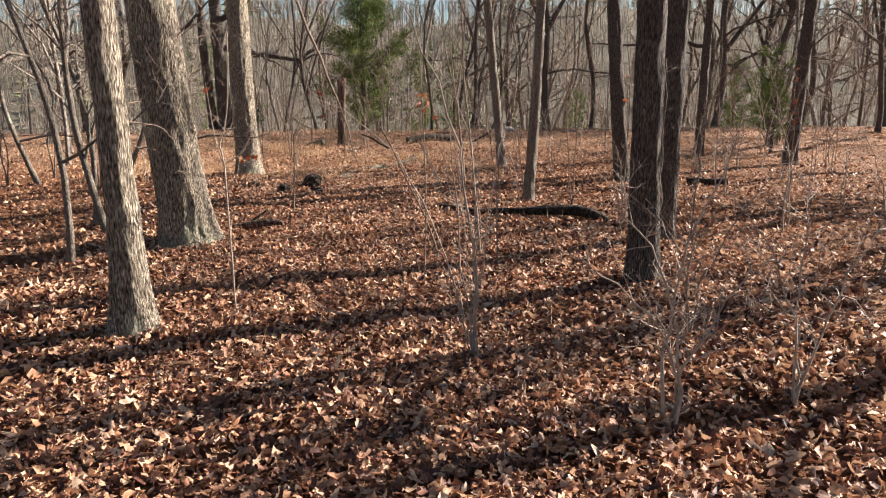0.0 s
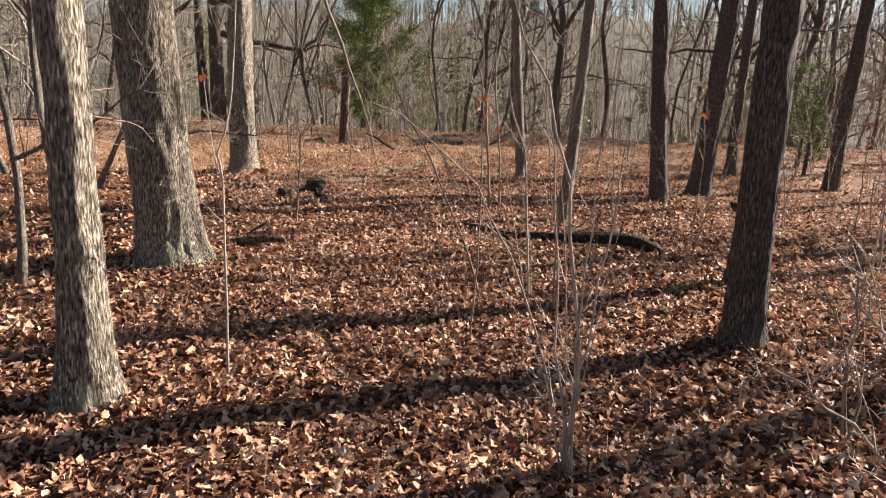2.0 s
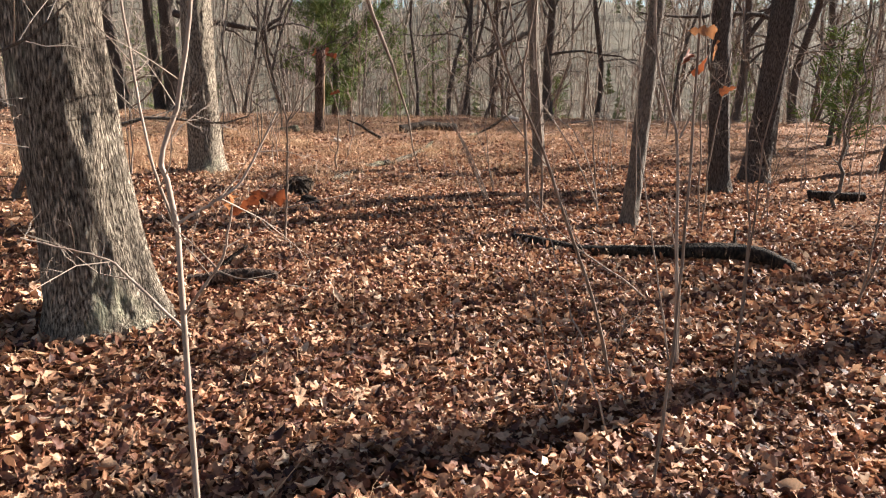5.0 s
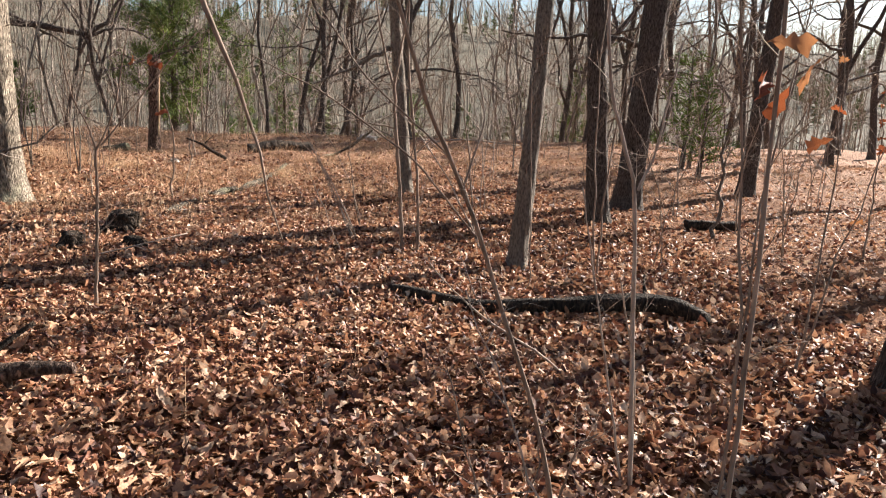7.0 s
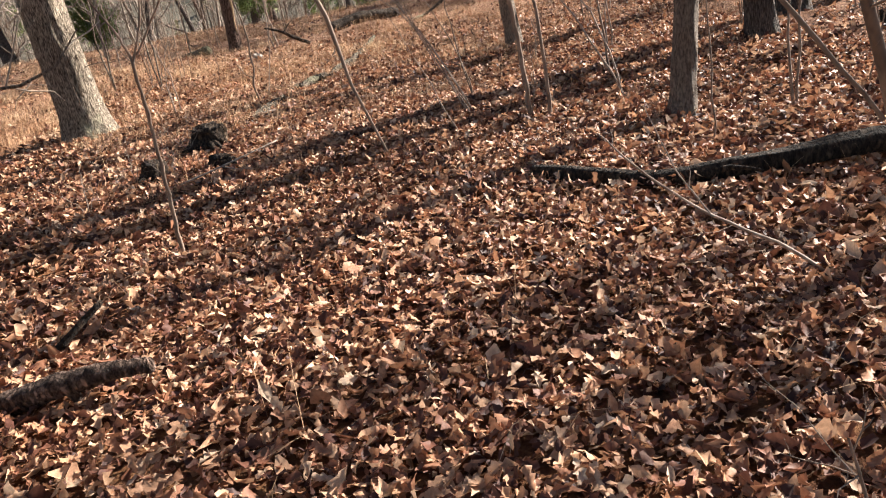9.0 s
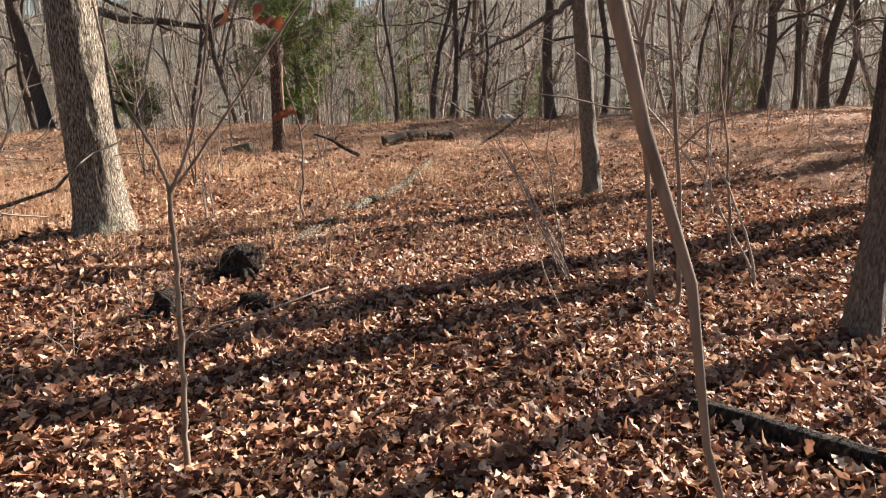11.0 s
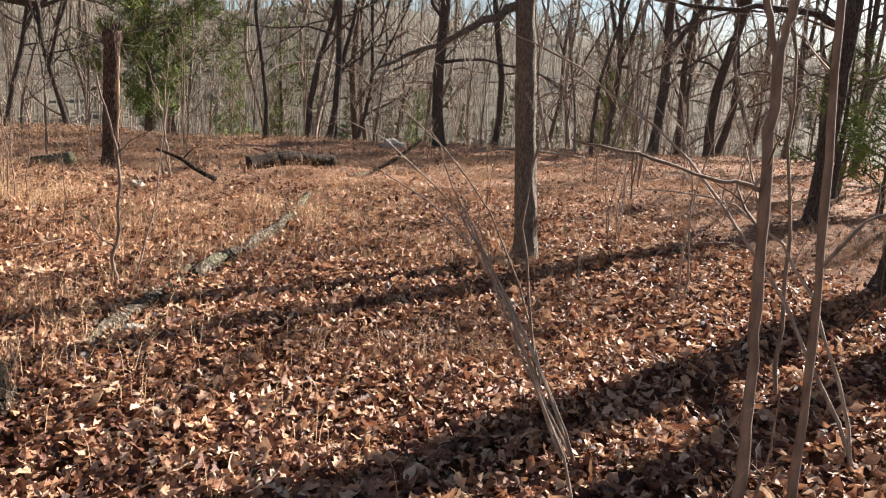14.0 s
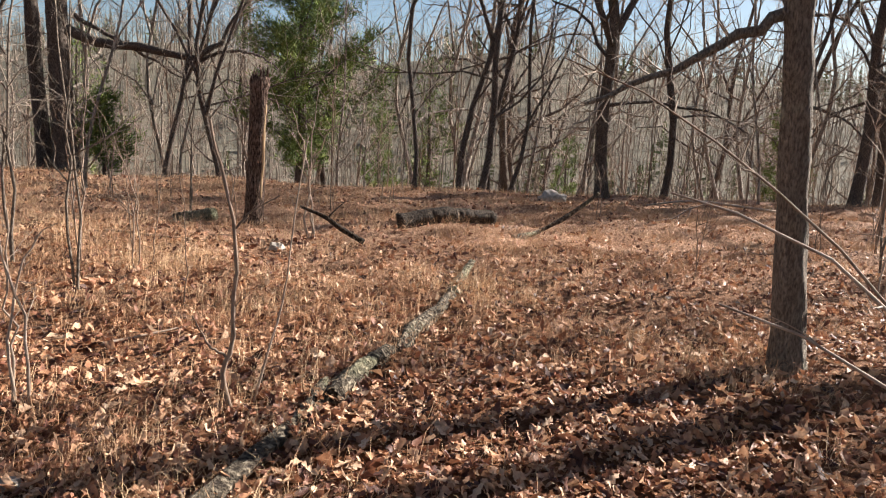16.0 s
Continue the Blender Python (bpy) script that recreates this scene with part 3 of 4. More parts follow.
def leaf_shape(rng, stations, curl, cup):
    """One lobed oak leaf, 1 long, as verts and quads."""
    u = np.linspace(0, 1, stations)
    if stations > 5:
        lobes = 0.72 + 0.28 * np.cos((np.arange(stations) + 1) * np.pi)
    else:
        lobes = np.ones(stations)
    w = 0.33 * np.sin(np.pi * np.clip(u * 0.9 + 0.06, 0, 1)) ** 0.8 * (0.6 + 0.6 * u) * lobes
    w[0] = 0.03
    w[-1] = 0.05
    ang = curl * (u - 0.4)
    spine = np.stack((u - 0.5, np.zeros(stations), curl * 0.5 * (u - 0.45) ** 2 * 1.4), -1)
    left, right = spine.copy(), spine.copy()
    twist = rng.normal(0, 0.25)
    left[:, 1] += w * math.cos(cup)
    right[:, 1] -= w * math.cos(cup)
    left[:, 2] += w * math.sin(cup) + rng.normal(0, 0.085, stations) + w * twist * u
    right[:, 2] += w * math.sin(cup) + rng.normal(0, 0.085, stations) - w * twist * u
    left[:, 0] += 0.06 * lobes
    right[:, 0] += 0.06 * lobes
    v = np.concatenate((left, spine, right))
    i = np.arange(stations - 1)
    q = np.concatenate((np.stack((i, i + stations, i + stations + 1, i + 1), -1), np.stack((i + stations, i + 2 * stations, i + 2 * stations + 1, i + stations + 1), -1)))
    return v, q


_r = np.random.default_rng(9)
LEAVES_FINE = [leaf_shape(_r, 6, _r.uniform(-2.0, 2.4), _r.uniform(-0.7, 1.25)) for _ in range(16)]
LEAVES_COARSE = [leaf_shape(_r, 3, _r.uniform(-1.8, 2.0), _r.uniform(-0.6, 1.1)) for _ in range(6)]
def lobed(rng):
    """A whole oak leaf with rounded lobes, dried and curled."""
    n = 7
    w = np.array((0.012, 0.15, 0.09, 0.27, 0.14, 0.24, 0.05))
    u = np.array((0.0, 0.2, 0.34, 0.52, 0.66, 0.84, 1.0))
    curl, cup = rng.uniform(-1.4, 1.8), rng.uniform(-0.5, 1.0)
    v = []
    for sgn in (1, 0, -1):
        ww = w * rng.uniform(0.75, 1.25, n) * abs(sgn)
        x = u - 0.5 + ww * 0.35 + rng.normal(0, 0.02, n)
        z = curl * 0.55 * (u - 0.45) ** 2 + ww * math.sin(cup) * 1.2 + rng.normal(0, 0.045, n) * (0.4 + abs(sgn))
        v.append(np.stack((x, sgn * ww * math.cos(cup * 0.8), z), -1))
    i = np.arange(n - 1)
    q = np.concatenate((np.stack((i, i + n, i + n + 1, i + 1), -1), np.stack((i + n, i + 2 * n, i + 2 * n + 1, i + n + 1), -1)))
    return np.concatenate(v), q


def scrap(rng):
    """A small crumpled leaf or piece of one."""
    v, q = leaf_shape(rng, 4, rng.uniform(-2.4, 2.8), rng.uniform(-0.8, 1.3))
    v = v.copy()
    v[:, 1] *= np.tile(rng.uniform(0.55, 1.45, 4), 3)
    v[:4, 0] += rng.normal(0, 0.08, 4)
    v[8:, 0] += rng.normal(0, 0.08, 4)
    return v, q


LEAVES_SCRAP = [scrap(_r) for _ in range(30)]
LEAVES_LOBED = [lobed(_r) for _ in range(36)]
LEAF_MESHES = [quad_mesh("leaf", v, q, M_LEAF) for v, q in LEAVES_LOBED[:16]]
LEAF_MESHES_RUSSET = [quad_mesh("leaf", v, q, M_RUSSET) for v, q in LEAVES_LOBED[16:24]]

# pale clump that the walk passes early
sapling(0.36, 4.15, [((-0.09, 0, 1.25), (-0.5, 0.05, 2.3), 1.6), ((-0.12, 0.05, 0.9), (-0.27, 0.1, 2.2)), ((0.0, 0, 0.9), (0.05, 0, 1.95)), ((0.04, 0.05, 0.7), (0.2, 0.1, 1.6)), ((-0.38, 0, 1.12), (-0.95, -0.05, 1.66)),
                      ((-0.06, 0.03, 0.7), (-0.14, 0.02, 1.5), 0.7), ((0.03, -0.04, 0.5), (0.12, -0.05, 1.2), 0.7), ((-0.15, -0.02, 0.5), (-0.4, 0.0, 0.95), 0.6)],
        0.0105, M_PALE, 1, 6, 0.42, "clump of pale thin sapling stems in fallen leaves")
sapling(1.35, 3.2, [((-0.05, 0, 0.6), (0.22, 0, 1.5)), ((-0.12, 0, 0.55), (-0.62, 0, 0.95)), ((-0.05, 0, 0.7), (-0.35, 0.1, 1.2)), ((0.1, 0, 0.45), (0.5, 0.1, 0.9))], 0.016, M_PALE, 2, 13, 0.5,
        "spreading leafless shrub with many curved pale twigs", name="shrub", depth=2)
sapling(1.9, 4.6, [((0.1, 0, 0.5), (0.5, 0.1, 1.1)), ((-0.1, 0, 0.6), (-0.5, 0, 1.05)), ((0, 0.1, 0.7), (0.1, 0.3, 1.4))], 0.013, M_SAPLING, 3, 12, 0.5,
        "spreading leafless shrub with many curved pale twigs", name="shrub", depth=2)
sapling(2.1, 3.4, [((0.1, 0, 0.5), (0.45, 0.1, 1.1)), ((-0.1, 0, 0.6), (-0.4, 0, 1.15)), ((0, 0.1, 0.6), (0.1, 0.3, 1.2))], 0.013, M_PALE, 4, 12, 0.5,
        "spreading leafless shrub with many curved pale twigs", name="shrub", depth=2)
sapling(0.68, 6.73, [((-0.07, 0, 1.25), (-0.35, 0, 2.6)), ((0, 0, 1.0), (0.1, 0, 2.0))], 0.01, M_SAPLING, 6)
sapling(1.22, 9.98, [((-0.05, 0, 0.9), (-0.13, 0, 1.8))], 0.009, M_SAPLING, 7)
sapling(-0.24, 6.51, [((-0.13, 0, 0.5), (-0.23, 0, 0.85)), ((0.05, 0, 0.3), (0.1, 0, 0.6))], 0.007, M_SAPLING, 8, 8, 0.25)
sapling(2.07, 10.5, [((-0.12, 0, 1.5), (-0.11, 0, 3.2)), ((0.05, 0, 1.2), (0.2, 0, 2.4))], 0.014, M_SAPLING, 13)
sapling(-0.03, 6.35, [((-0.2, 0, 0.5), (-0.4, 0.1, 1.05))], 0.009, M_PALE, 14, 5, 0.3)
sapling(0.12, 12.05, [((-0.41, 0.16, 0.84), (-0.62, 0.29, 1.3)), ((-0.47, 0.2, 0.935), (-0.99, 0.39, 1.33)), ((-0.42, 0.17, 0.82), (-0.92, 0.35, 1.18)), ((-0.33, 0.12, 0.68), (-0.5, 0.22, 1.07)), ((-0.33, 0.13, 0.68), (-0.44, 0.21, 1.05))],
        0.0085, M_PALE, 18, 4, 0.22, "sapling with a fan of pale leaning stems")
sapling(0.25, 12.7, [((-0.13, 0.11, 0.93), (0.02, 0.15, 1.5)), ((-0.36, 0.16, 0.98), (-1.12, 0.42, 1.58), 0.75)], 0.0105, M_SAPLING, 39, 5, 0.28, "dark forked sapling with one long leaning stem")
sapling(-0.11, 11.43, [((-0.25, 0, 0.6), (-0.5, 0.1, 1.15))], 0.007, M_PALE, 22, 3, 0.25)
sapling(4.55, 12.25, [((0.01, 0, 0.9), (0.12, 0, 2.5))], 0.042, M_SMOOTH, 23, 9, 0.6)
sapling(2.2, 8.1, [((0.05, 0, 0.9), (0.0, 0, 1.9)), ((0.2, 0, 0.8), (0.45, 0, 1.5))], 0.012, M_SAPLING, 24, 8, 0.45, "sapling holding a few orange-brown dead leaves", 4)
sapling(5.6, 11.0, [((-0.05, 0, 0.9), (-0.1, 0, 2.0))], 0.02, M_SAPLING, 25, 9, 0.45, "sapling holding clusters of orange-brown dead leaves", 10)
sapling(4.9, 12.3, [((-0.05, 0, 1.3), (-0.1, 0, 2.9))], 0.015, M_SAPLING, 26)
sapling(1.4, 14.7, [((0.02, 0, 0.3), (-0.05, 0, 0.6)), ((0.05, 0, 0.25), (0.1, 0, 0.5))], 0.009, M_PALE, 28, 4, 0.2)
sapling(1.55, 12.6, [((-0.15, 0, 1.2), (-0.35, 0, 2.4))], 0.016, M_SAPLING, 29, 7, 0.6)
sapling(1.45, 11.95, [((-0.66, 0.47, 1.2), (-1.5, 0.95, 1.8)), ((-0.3, 0.3, 0.9), (-0.88, 0.6, 1.14))], 0.013, M_PALE, 30, 4, 0.4, "long pale arching sapling stems")
sapling(-2.92, 14.86, [((-0.03, 0, 0.45), (-0.02, 0, 0.95)), ((0.0, 0, 0.6), (-0.2, 0, 1.0)), ((0, 0, 0.6), (0.2, 0, 0.9))], 0.012, M_PALE, 31, 5, 0.3)
sapling(-2.03, 20.0, [((-0.03, 0, 0.8), (0.05, 0, 1.75)), ((-0.03, 0, 0.75), (0.3, 0, 1.4)), ((-0.05, 0, 0.8), (-0.25, 0, 1.5))], 0.022, M_PALE, 34, 7, 0.35, "pale forked sapling at the edge of the grass")
sapling(-5.0, 20.8, [((-0.04, 0, 0.7), (-0.04, 0, 1.5))], 0.018, M_PALE, 35, 5, 0.3)
sapling(-3.3, 18.2, [((0.05, 0, 0.5), (0.1, 0, 1.1))], 0.01, M_SAPLING, 36, 5, 0.3)
sapling(-2.7, 16.8, [((0.05, 0, 0.5), (0.0, 0, 1.0))], 0.009, M_SAPLING, 37, 6, 0.3)


def grown(x, y, lines, mat, seed, twigs, length, label, leaves=()):
    """A sapling of given stems: (radius at the foot, radius at the tip, points from the foot). leaves: places of hanging leaves."""
    rng = np.random.default_rng(seed + 900)
    top = empty("sapling", x, y, label, "sapling", "saplings of the wood")
    for k, (r0, r1, pts) in enumerate(lines):
        pts = np.array(pts, float)
        if k == 0:
            pts[0, 2] = -0.05
        s = np.linspace(0, len(pts) - 1, 22)
        line = np.stack([np.interp(s, np.arange(len(pts)), pts[:, j]) for j in range(3)], -1)
        for _ in range(2):
            line[1:-1] = (line[:-2] + 2 * line[1:-1] + line[2:]) / 4
        line[1:-1] += rng.normal(0, r0 * 0.22, (20, 3))
        b = Buf()
        b.tube(line, np.linspace(r0, r1, 22) * (1 + 0.07 * rng.normal(0, 1, 22)), 8)
        stem = part("stem", b.mesh("stem", mat), top)
        for _ in range(twigs):
            one = Buf()
            twig_cloud(one, rng, line, length, max(0.0022, r1 * 0.6), 1, 2, from_s=0.25 if k else 0.4)
            part("twig", one.mesh("twig", mat), stem)
    for i, (px, py, pz, size, tilt) in enumerate(leaves):
        lf = part("leaf", LEAF_MESHES_RUSSET[i % len(LEAF_MESHES_RUSSET)], top, "russet dead oak leaf still hanging")
        lf.matrix_local = pose(px, py, pz, 80 + tilt, tilt, 40 * i + tilt) @ Matrix.Scale(size, 4)
    return top


# slim forked sapling beside the stout oak
grown(-1.46, 5.06, [(0.0078, 0.0035, [(0, 0, 0), (-0.01, 0, 0.7), (-0.01, 0, 1.19), (-0.05, 0, 1.3), (0.02, 0, 1.45), (0.05, 0, 1.7), (0.07, 0, 2.1)]), (0.0045, 0.0022, [(-0.01, 0, 1.13), (-0.07, 0.02, 1.3), (-0.12, 0.02, 1.75)]),
                    (0.0038, 0.002, [(-0.01, 0, 1.16), (0.12, 0.03, 1.24), (0.2, 0.05, 1.4)]), (0.0038, 0.002, [(-0.01, 0, 0.95), (0.1, -0.06, 1.1), (0.13, -0.1, 1.22)]), (0.004, 0.002, [(0, 0, 0.9), (-0.2, 0.1, 1.05), (-0.4, 0.1, 1.1)])],
      M_PALE, 1, 4, 0.3, "slim pale sapling holding a few russet dead leaves", ((0.16, 0.14, 1.2, 0.08, 10), (0.1, 0.15, 1.17, 0.08, -30), (0.08, 0.1, 1.2, 0.075, 30), (-0.1, 0.02, 1.7, 0.09, 15)))
# long dark stem arching over the path's side, and its straighter neighbour
grown(0.12, 6.9, [(0.0095, 0.004, [(0, 0, 0), (-0.12, -0.06, 0.42), (-0.34, -0.2, 0.88), (-0.5, -0.26, 1.27), (-0.63, -0.35, 1.48), (-0.71, -0.42, 1.63), (-0.84, -0.48, 2.0)]), (0.0032, 0.0016, [(-0.46, -0.24, 1.15), (-0.66, -0.25, 1.38), (-0.9, -0.1, 1.55), (-1.1, 0.1, 1.65)]),
                  (0.0032, 0.0016, [(-0.52, -0.27, 1.3), (-0.44, -0.2, 1.5), (-0.5, -0.1, 1.85)]), (0.0032, 0.0016, [(-0.58, -0.3, 1.4), (-0.8, -0.2, 1.6), (-1.0, -0.1, 1.9)]), (0.005, 0.0025, [(-0.02, 0, 0.05), (0.03, -0.05, 0.35), (0.08, -0.1, 0.42)])],
      M_SAPLING, 2, 5, 0.4, "leaning brown sapling that fans out into fine twigs")
grown(0.85, 8.3, [(0.008, 0.003, [(0, 0, 0), (-0.22, 0, 0.15), (-0.56, 0, 0.36), (-0.75, 0.05, 0.52), (-0.92, 0.1, 0.71)]), (0.004, 0.002, [(-0.54, 0, 0.35), (-0.62, 0.1, 0.5), (-0.7, 0.2, 0.75)])], M_PALE, 11, 3, 0.2, "pale sapling bent low over the leaves")
grown(0.54, 7.1, [(0.011, 0.005, [(0, 0, 0), (-0.04, 0, 0.4), (-0.07, 0, 0.67), (-0.11, 0, 1.27), (-0.25, 0, 1.56), (-0.28, 0, 1.72), (-0.33, 0, 2.15)]), (0.006, 0.003, [(-0.11, 0, 1.25), (-0.05, 0, 1.4), (0.03, 0.03, 1.8)]),
                   (0.006, 0.003, [(0.02, 0.03, 0.0), (-0.02, 0.03, 0.5), (-0.12, 0.05, 0.9)]), (0.006, 0.003, [(-0.03, 0.02, 0.0), (-0.16, 0.05, 0.6), (-0.3, 0.08, 1.25)])],
      M_PALE, 3, 5, 0.35, "pale forked sapling with several thin stems")
grown(-2.02, 9.97, [(0.014, 0.009, [(0, 0, 0), (0.02, 0, 0.35), (0.04, 0, 0.73), (0.05, 0, 1.14)]), (0.008, 0.003, [(0.05, 0, 1.12), (0.02, 0, 1.25), (-0.09, 0, 1.49), (-0.14, 0, 1.8)]), (0.008, 0.003, [(0.05, 0, 1.12), (0.12, 0, 1.25), (0.2, 0, 1.5), (0.3, -0.05, 2.0)]),
                   (0.0055, 0.0025, [(0.08, 0, 1.15), (0.3, -0.05, 1.42), (0.55, -0.1, 1.75), (0.75, -0.1, 1.95)])],
      M_SAPLING, 5, 4, 0.35, "forked sapling with orange dead leaves on its twigs", ((0.43, 0.04, 1.7, 0.1, 10), (0.46, 0.03, 1.38, 0.09, -20), (0.3, -0.05, 1.72, 0.08, 40), (0.4, 0.02, 1.74, 0.08, -50)))
grown(-0.03, 5.86, [(0.007, 0.003, [(0, 0, 0), (0.03, 0, 0.6), (0.02, 0, 1.2), (0.0, 0, 1.75), (-0.03, 0, 2.2)])], M_SAPLING, 6, 3, 0.25, "thin sapling with a cluster of orange dead leaves",
      ((0.0, -0.03, 1.68, 0.09, 0), (0.05, -0.02, 1.63, 0.085, 35), (-0.03, 0.0, 1.6, 0.08, -30), (0.03, 0.02, 1.57, 0.075, 60), (0.12, 0.0, 1.5, 0.06, 20)))
# twin young stems by the stumps
grown(0.49, 11.56, [(0.022, 0.016, [(0, 0, 0), (-0.02, 0, 0.3), (-0.05, 0, 0.68), (-0.11, 0, 1.22), (-0.14, 0, 1.63)]), (0.012, 0.006, [(-0.14, 0, 1.6), (-0.2, 0.02, 1.78), (-0.3, 0.03, 2.2), (-0.4, 0.03, 2.9)]), (0.014, 0.006, [(-0.14, 0, 1.6), (-0.1, 0, 1.85), (-0.03, 0, 2.4), (0.0, 0, 3.2)]),
                    (0.008, 0.0035, [(-0.11, 0, 1.21), (-0.2, -0.01, 1.24), (-0.31, -0.02, 1.24), (-0.58, -0.03, 1.31), (-0.8, -0.03, 1.34)]), (0.005, 0.0025, [(0.0, -0.02, 0.02), (0.04, -0.05, 0.3), (0.03, -0.06, 0.55)])],
      M_SAPLING, 7, 3, 0.4, "straight young sapling stem forking overhead")
grown(0.62, 11.48, [(0.016, 0.009, [(0, 0, 0), (0.0, 0, 0.5), (-0.07, 0, 1.14), (-0.16, 0, 1.82), (-0.2, 0, 3.0)]), (0.007, 0.003, [(-0.05, 0, 1.0), (0.12, 0.02, 1.15), (0.3, 0.03, 1.2)])], M_SAPLING, 8, 4, 0.35, "straight young sapling stem close beside another")
# crooked sapling by the grey log
grown(-1.93, 14.88, [(0.015, 0.006, [(0, 0, 0), (-0.07, 0, 0.22), (-0.0, 0, 0.34), (-0.02, 0, 0.5), (0.01, 0, 0.68), (-0.01, 0, 0.95), (-0.08, 0, 1.21), (-0.12, 0, 1.4)]), (0.008, 0.003, [(-0.02, 0, 0.27), (-0.12, 0, 0.33), (-0.2, 0, 0.48)]), (0.006, 0.003, [(-0.01, 0, 0.9), (0.08, 0, 1.0), (0.2, 0, 1.07)])],
      M_SAPLING, 9, 3, 0.2, "crooked grey-brown sapling beside a rotting log")
grown(-1.87, 15.03, [(0.007, 0.003, [(0, 0, 0), (0.08, 0, 0.28), (0.15, 0, 0.54), (0.19, 0, 0.94), (0.25, 0, 1.35)])], M_PALE, 10, 3, 0.2, "thin pale sapling beside a rotting log")


def thickets():
    """Thin saplings scattered through the wood and along the crest: a few kinds, copied."""
    rng = np.random.default_rng(31)
    kinds = []
    for k in range(5):
        hgt = (1.3, 2.2, 3.4, 4.8, 1.6)[k]
        sx = (0.15, -0.3, 0.2, -0.25, 0.3)[k]
        kinds.append(sapling(2.6 + k * 0.9, 16.4 + 1.3 * k, [((sx * 0.3, 0, hgt * 0.5), (sx * 2, 0.1, hgt)), ((-sx * 0.2, 0.05, hgt * 0.4), (-sx, 0, hgt * 0.8))],
                             0.005 + 0.0036 * hgt, (M_SAPLING, M_PALE, M_SMOOTH, M_SAPLING, M_SAPLING)[k], 60 + k, 11, 0.26 * hgt, "slim leafless sapling in the undergrowth", single=False))

    def put(k, x, y):
        copy_thing(kinds[k], pose(x, y, float(ground_z(x, y)), 0, 0, rng.uniform(0, 360)) @ Matrix.Scale(rng.uniform(0.8, 1.25), 4))
    for _ in range(28):
        put(int(rng.choice((0, 1, 4))), rng.uniform(1.8, 9), rng.uniform(5.5, 19))
    for _ in range(26):
        put(int(rng.choice((0, 1, 4, 2))), rng.uniform(-12, -3.2), rng.uniform(6, 24))
    for _ in range(14):
        put(int(rng.choice((0, 4))), rng.uniform(-6, 7), rng.uniform(18, 28))
    for _ in range(135):
        x, y = rng.uniform(-20, 28), rng.uniform(28.5, 42)
        put(int(rng.choice((2, 3, 3, 1))), x, y)


thickets()


# ---- evergreens ----
def cedar(x, y, h, spread, label, seed, sprays, first=0.12):
    rng = np.random.default_rng(seed)
    top = empty("cedar_tree", x, y, label, "cedar tree", "evergreen cedars")
    b = Buf()
    zs = np.linspace(-0.1, h, 12)
    b.tube(np.stack((0.05 * np.sin(zs), 0.03 * zs, zs), -1), 0.022 * h * (1 - 0.95 * np.clip(zs / h, 0, 1)) + 0.01, 9)
    part("trunk", b.mesh("trunk", M_DARK_BARK), top)
    f = Buf()
    n = int(9 + h * 4)
    for i in range(n):
        s = first + (1 - first) * (i + rng.uniform(0, 0.9)) / n
        a = i * 2.4 + rng.uniform(-0.4, 0.4)
        reach = spread * (1 - s) ** 0.55 * rng.uniform(0.4, 1.25) * min(1, 0.5 + 2 * s) + 0.12
        line = bend(rng, (0, 0.03 * s * h, s * h), (math.cos(a), math.sin(a), 0.35), reach, 6, 0.1, 0.07)
        lb = Buf()
        lb.tube(line, np.linspace(0.012 + 0.012 * reach, 0.004, 6), 5)
        part("limb", lb.mesh("limb", M_DARK_BARK), top)
        for _ in range(int(sprays * (0.3 + reach / spread))):
            p, along = at_line(line, rng.uniform(0.15, 1.0))
            p = p + rng.normal(0, 0.11 * spread / 2, 3)
            d0 = side_way(rng, along, 0.8, 0.35)
            d0 /= np.linalg.norm(d0)
            for _ in range(10):
                d = d0 + rng.normal(0, 0.6, 3)
                d /= np.linalg.norm(d)
                side = np.cross(d, rng.normal(0, 1, 3))
                side *= 0.013 / (np.linalg.norm(side) + 1e-9)
                q = p + rng.normal(0, 0.07, 3)
                ln = rng.uniform(0.1, 0.24)
                f.add([q - side, q + side, q + d * ln + side * 0.3, q + d * ln - side * 0.3], [(0, 1, 2, 3)])
    part("foliage", f.mesh("foliage", M_NEEDLE, False), top, "dark green scaly sprays")
    return top


cedar(-3.6, 33.6, 7.8, 3.1, "dark green cedar rising above dry grass", 1, 85, 0.08)
cedar(-8.55, 31.6, 2.3, 1.1, "small yellow-green cedar under bare trees", 2, 26)
cedar(9.2, 20.2, 2.6, 0.9, "small thin bluish cedar among bare trees", 3, 6)
cedar(8.6, 18.6, 2.0, 0.8, "small thin bluish cedar among bare trees", 4, 5)
cedar(-1.2, 46, 6.5, 1.8, "dark green cedar down the wooded slope", 5, 22)
cedar(17.5, 44, 6.0, 1.8, "dark green cedar down the wooded slope", 6, 22)
cedar(0.6, 38.5, 5.6, 1.7, "thin yellowish cedar down the wooded slope", 8, 9)
cedar(-12.5, 40.0, 6.5, 2.2, "thin yellowish cedar down the wooded slope", 9, 9)
cedar(9.5, 52, 6.5, 2.0, "dark green cedar down the wooded slope", 7, 20)


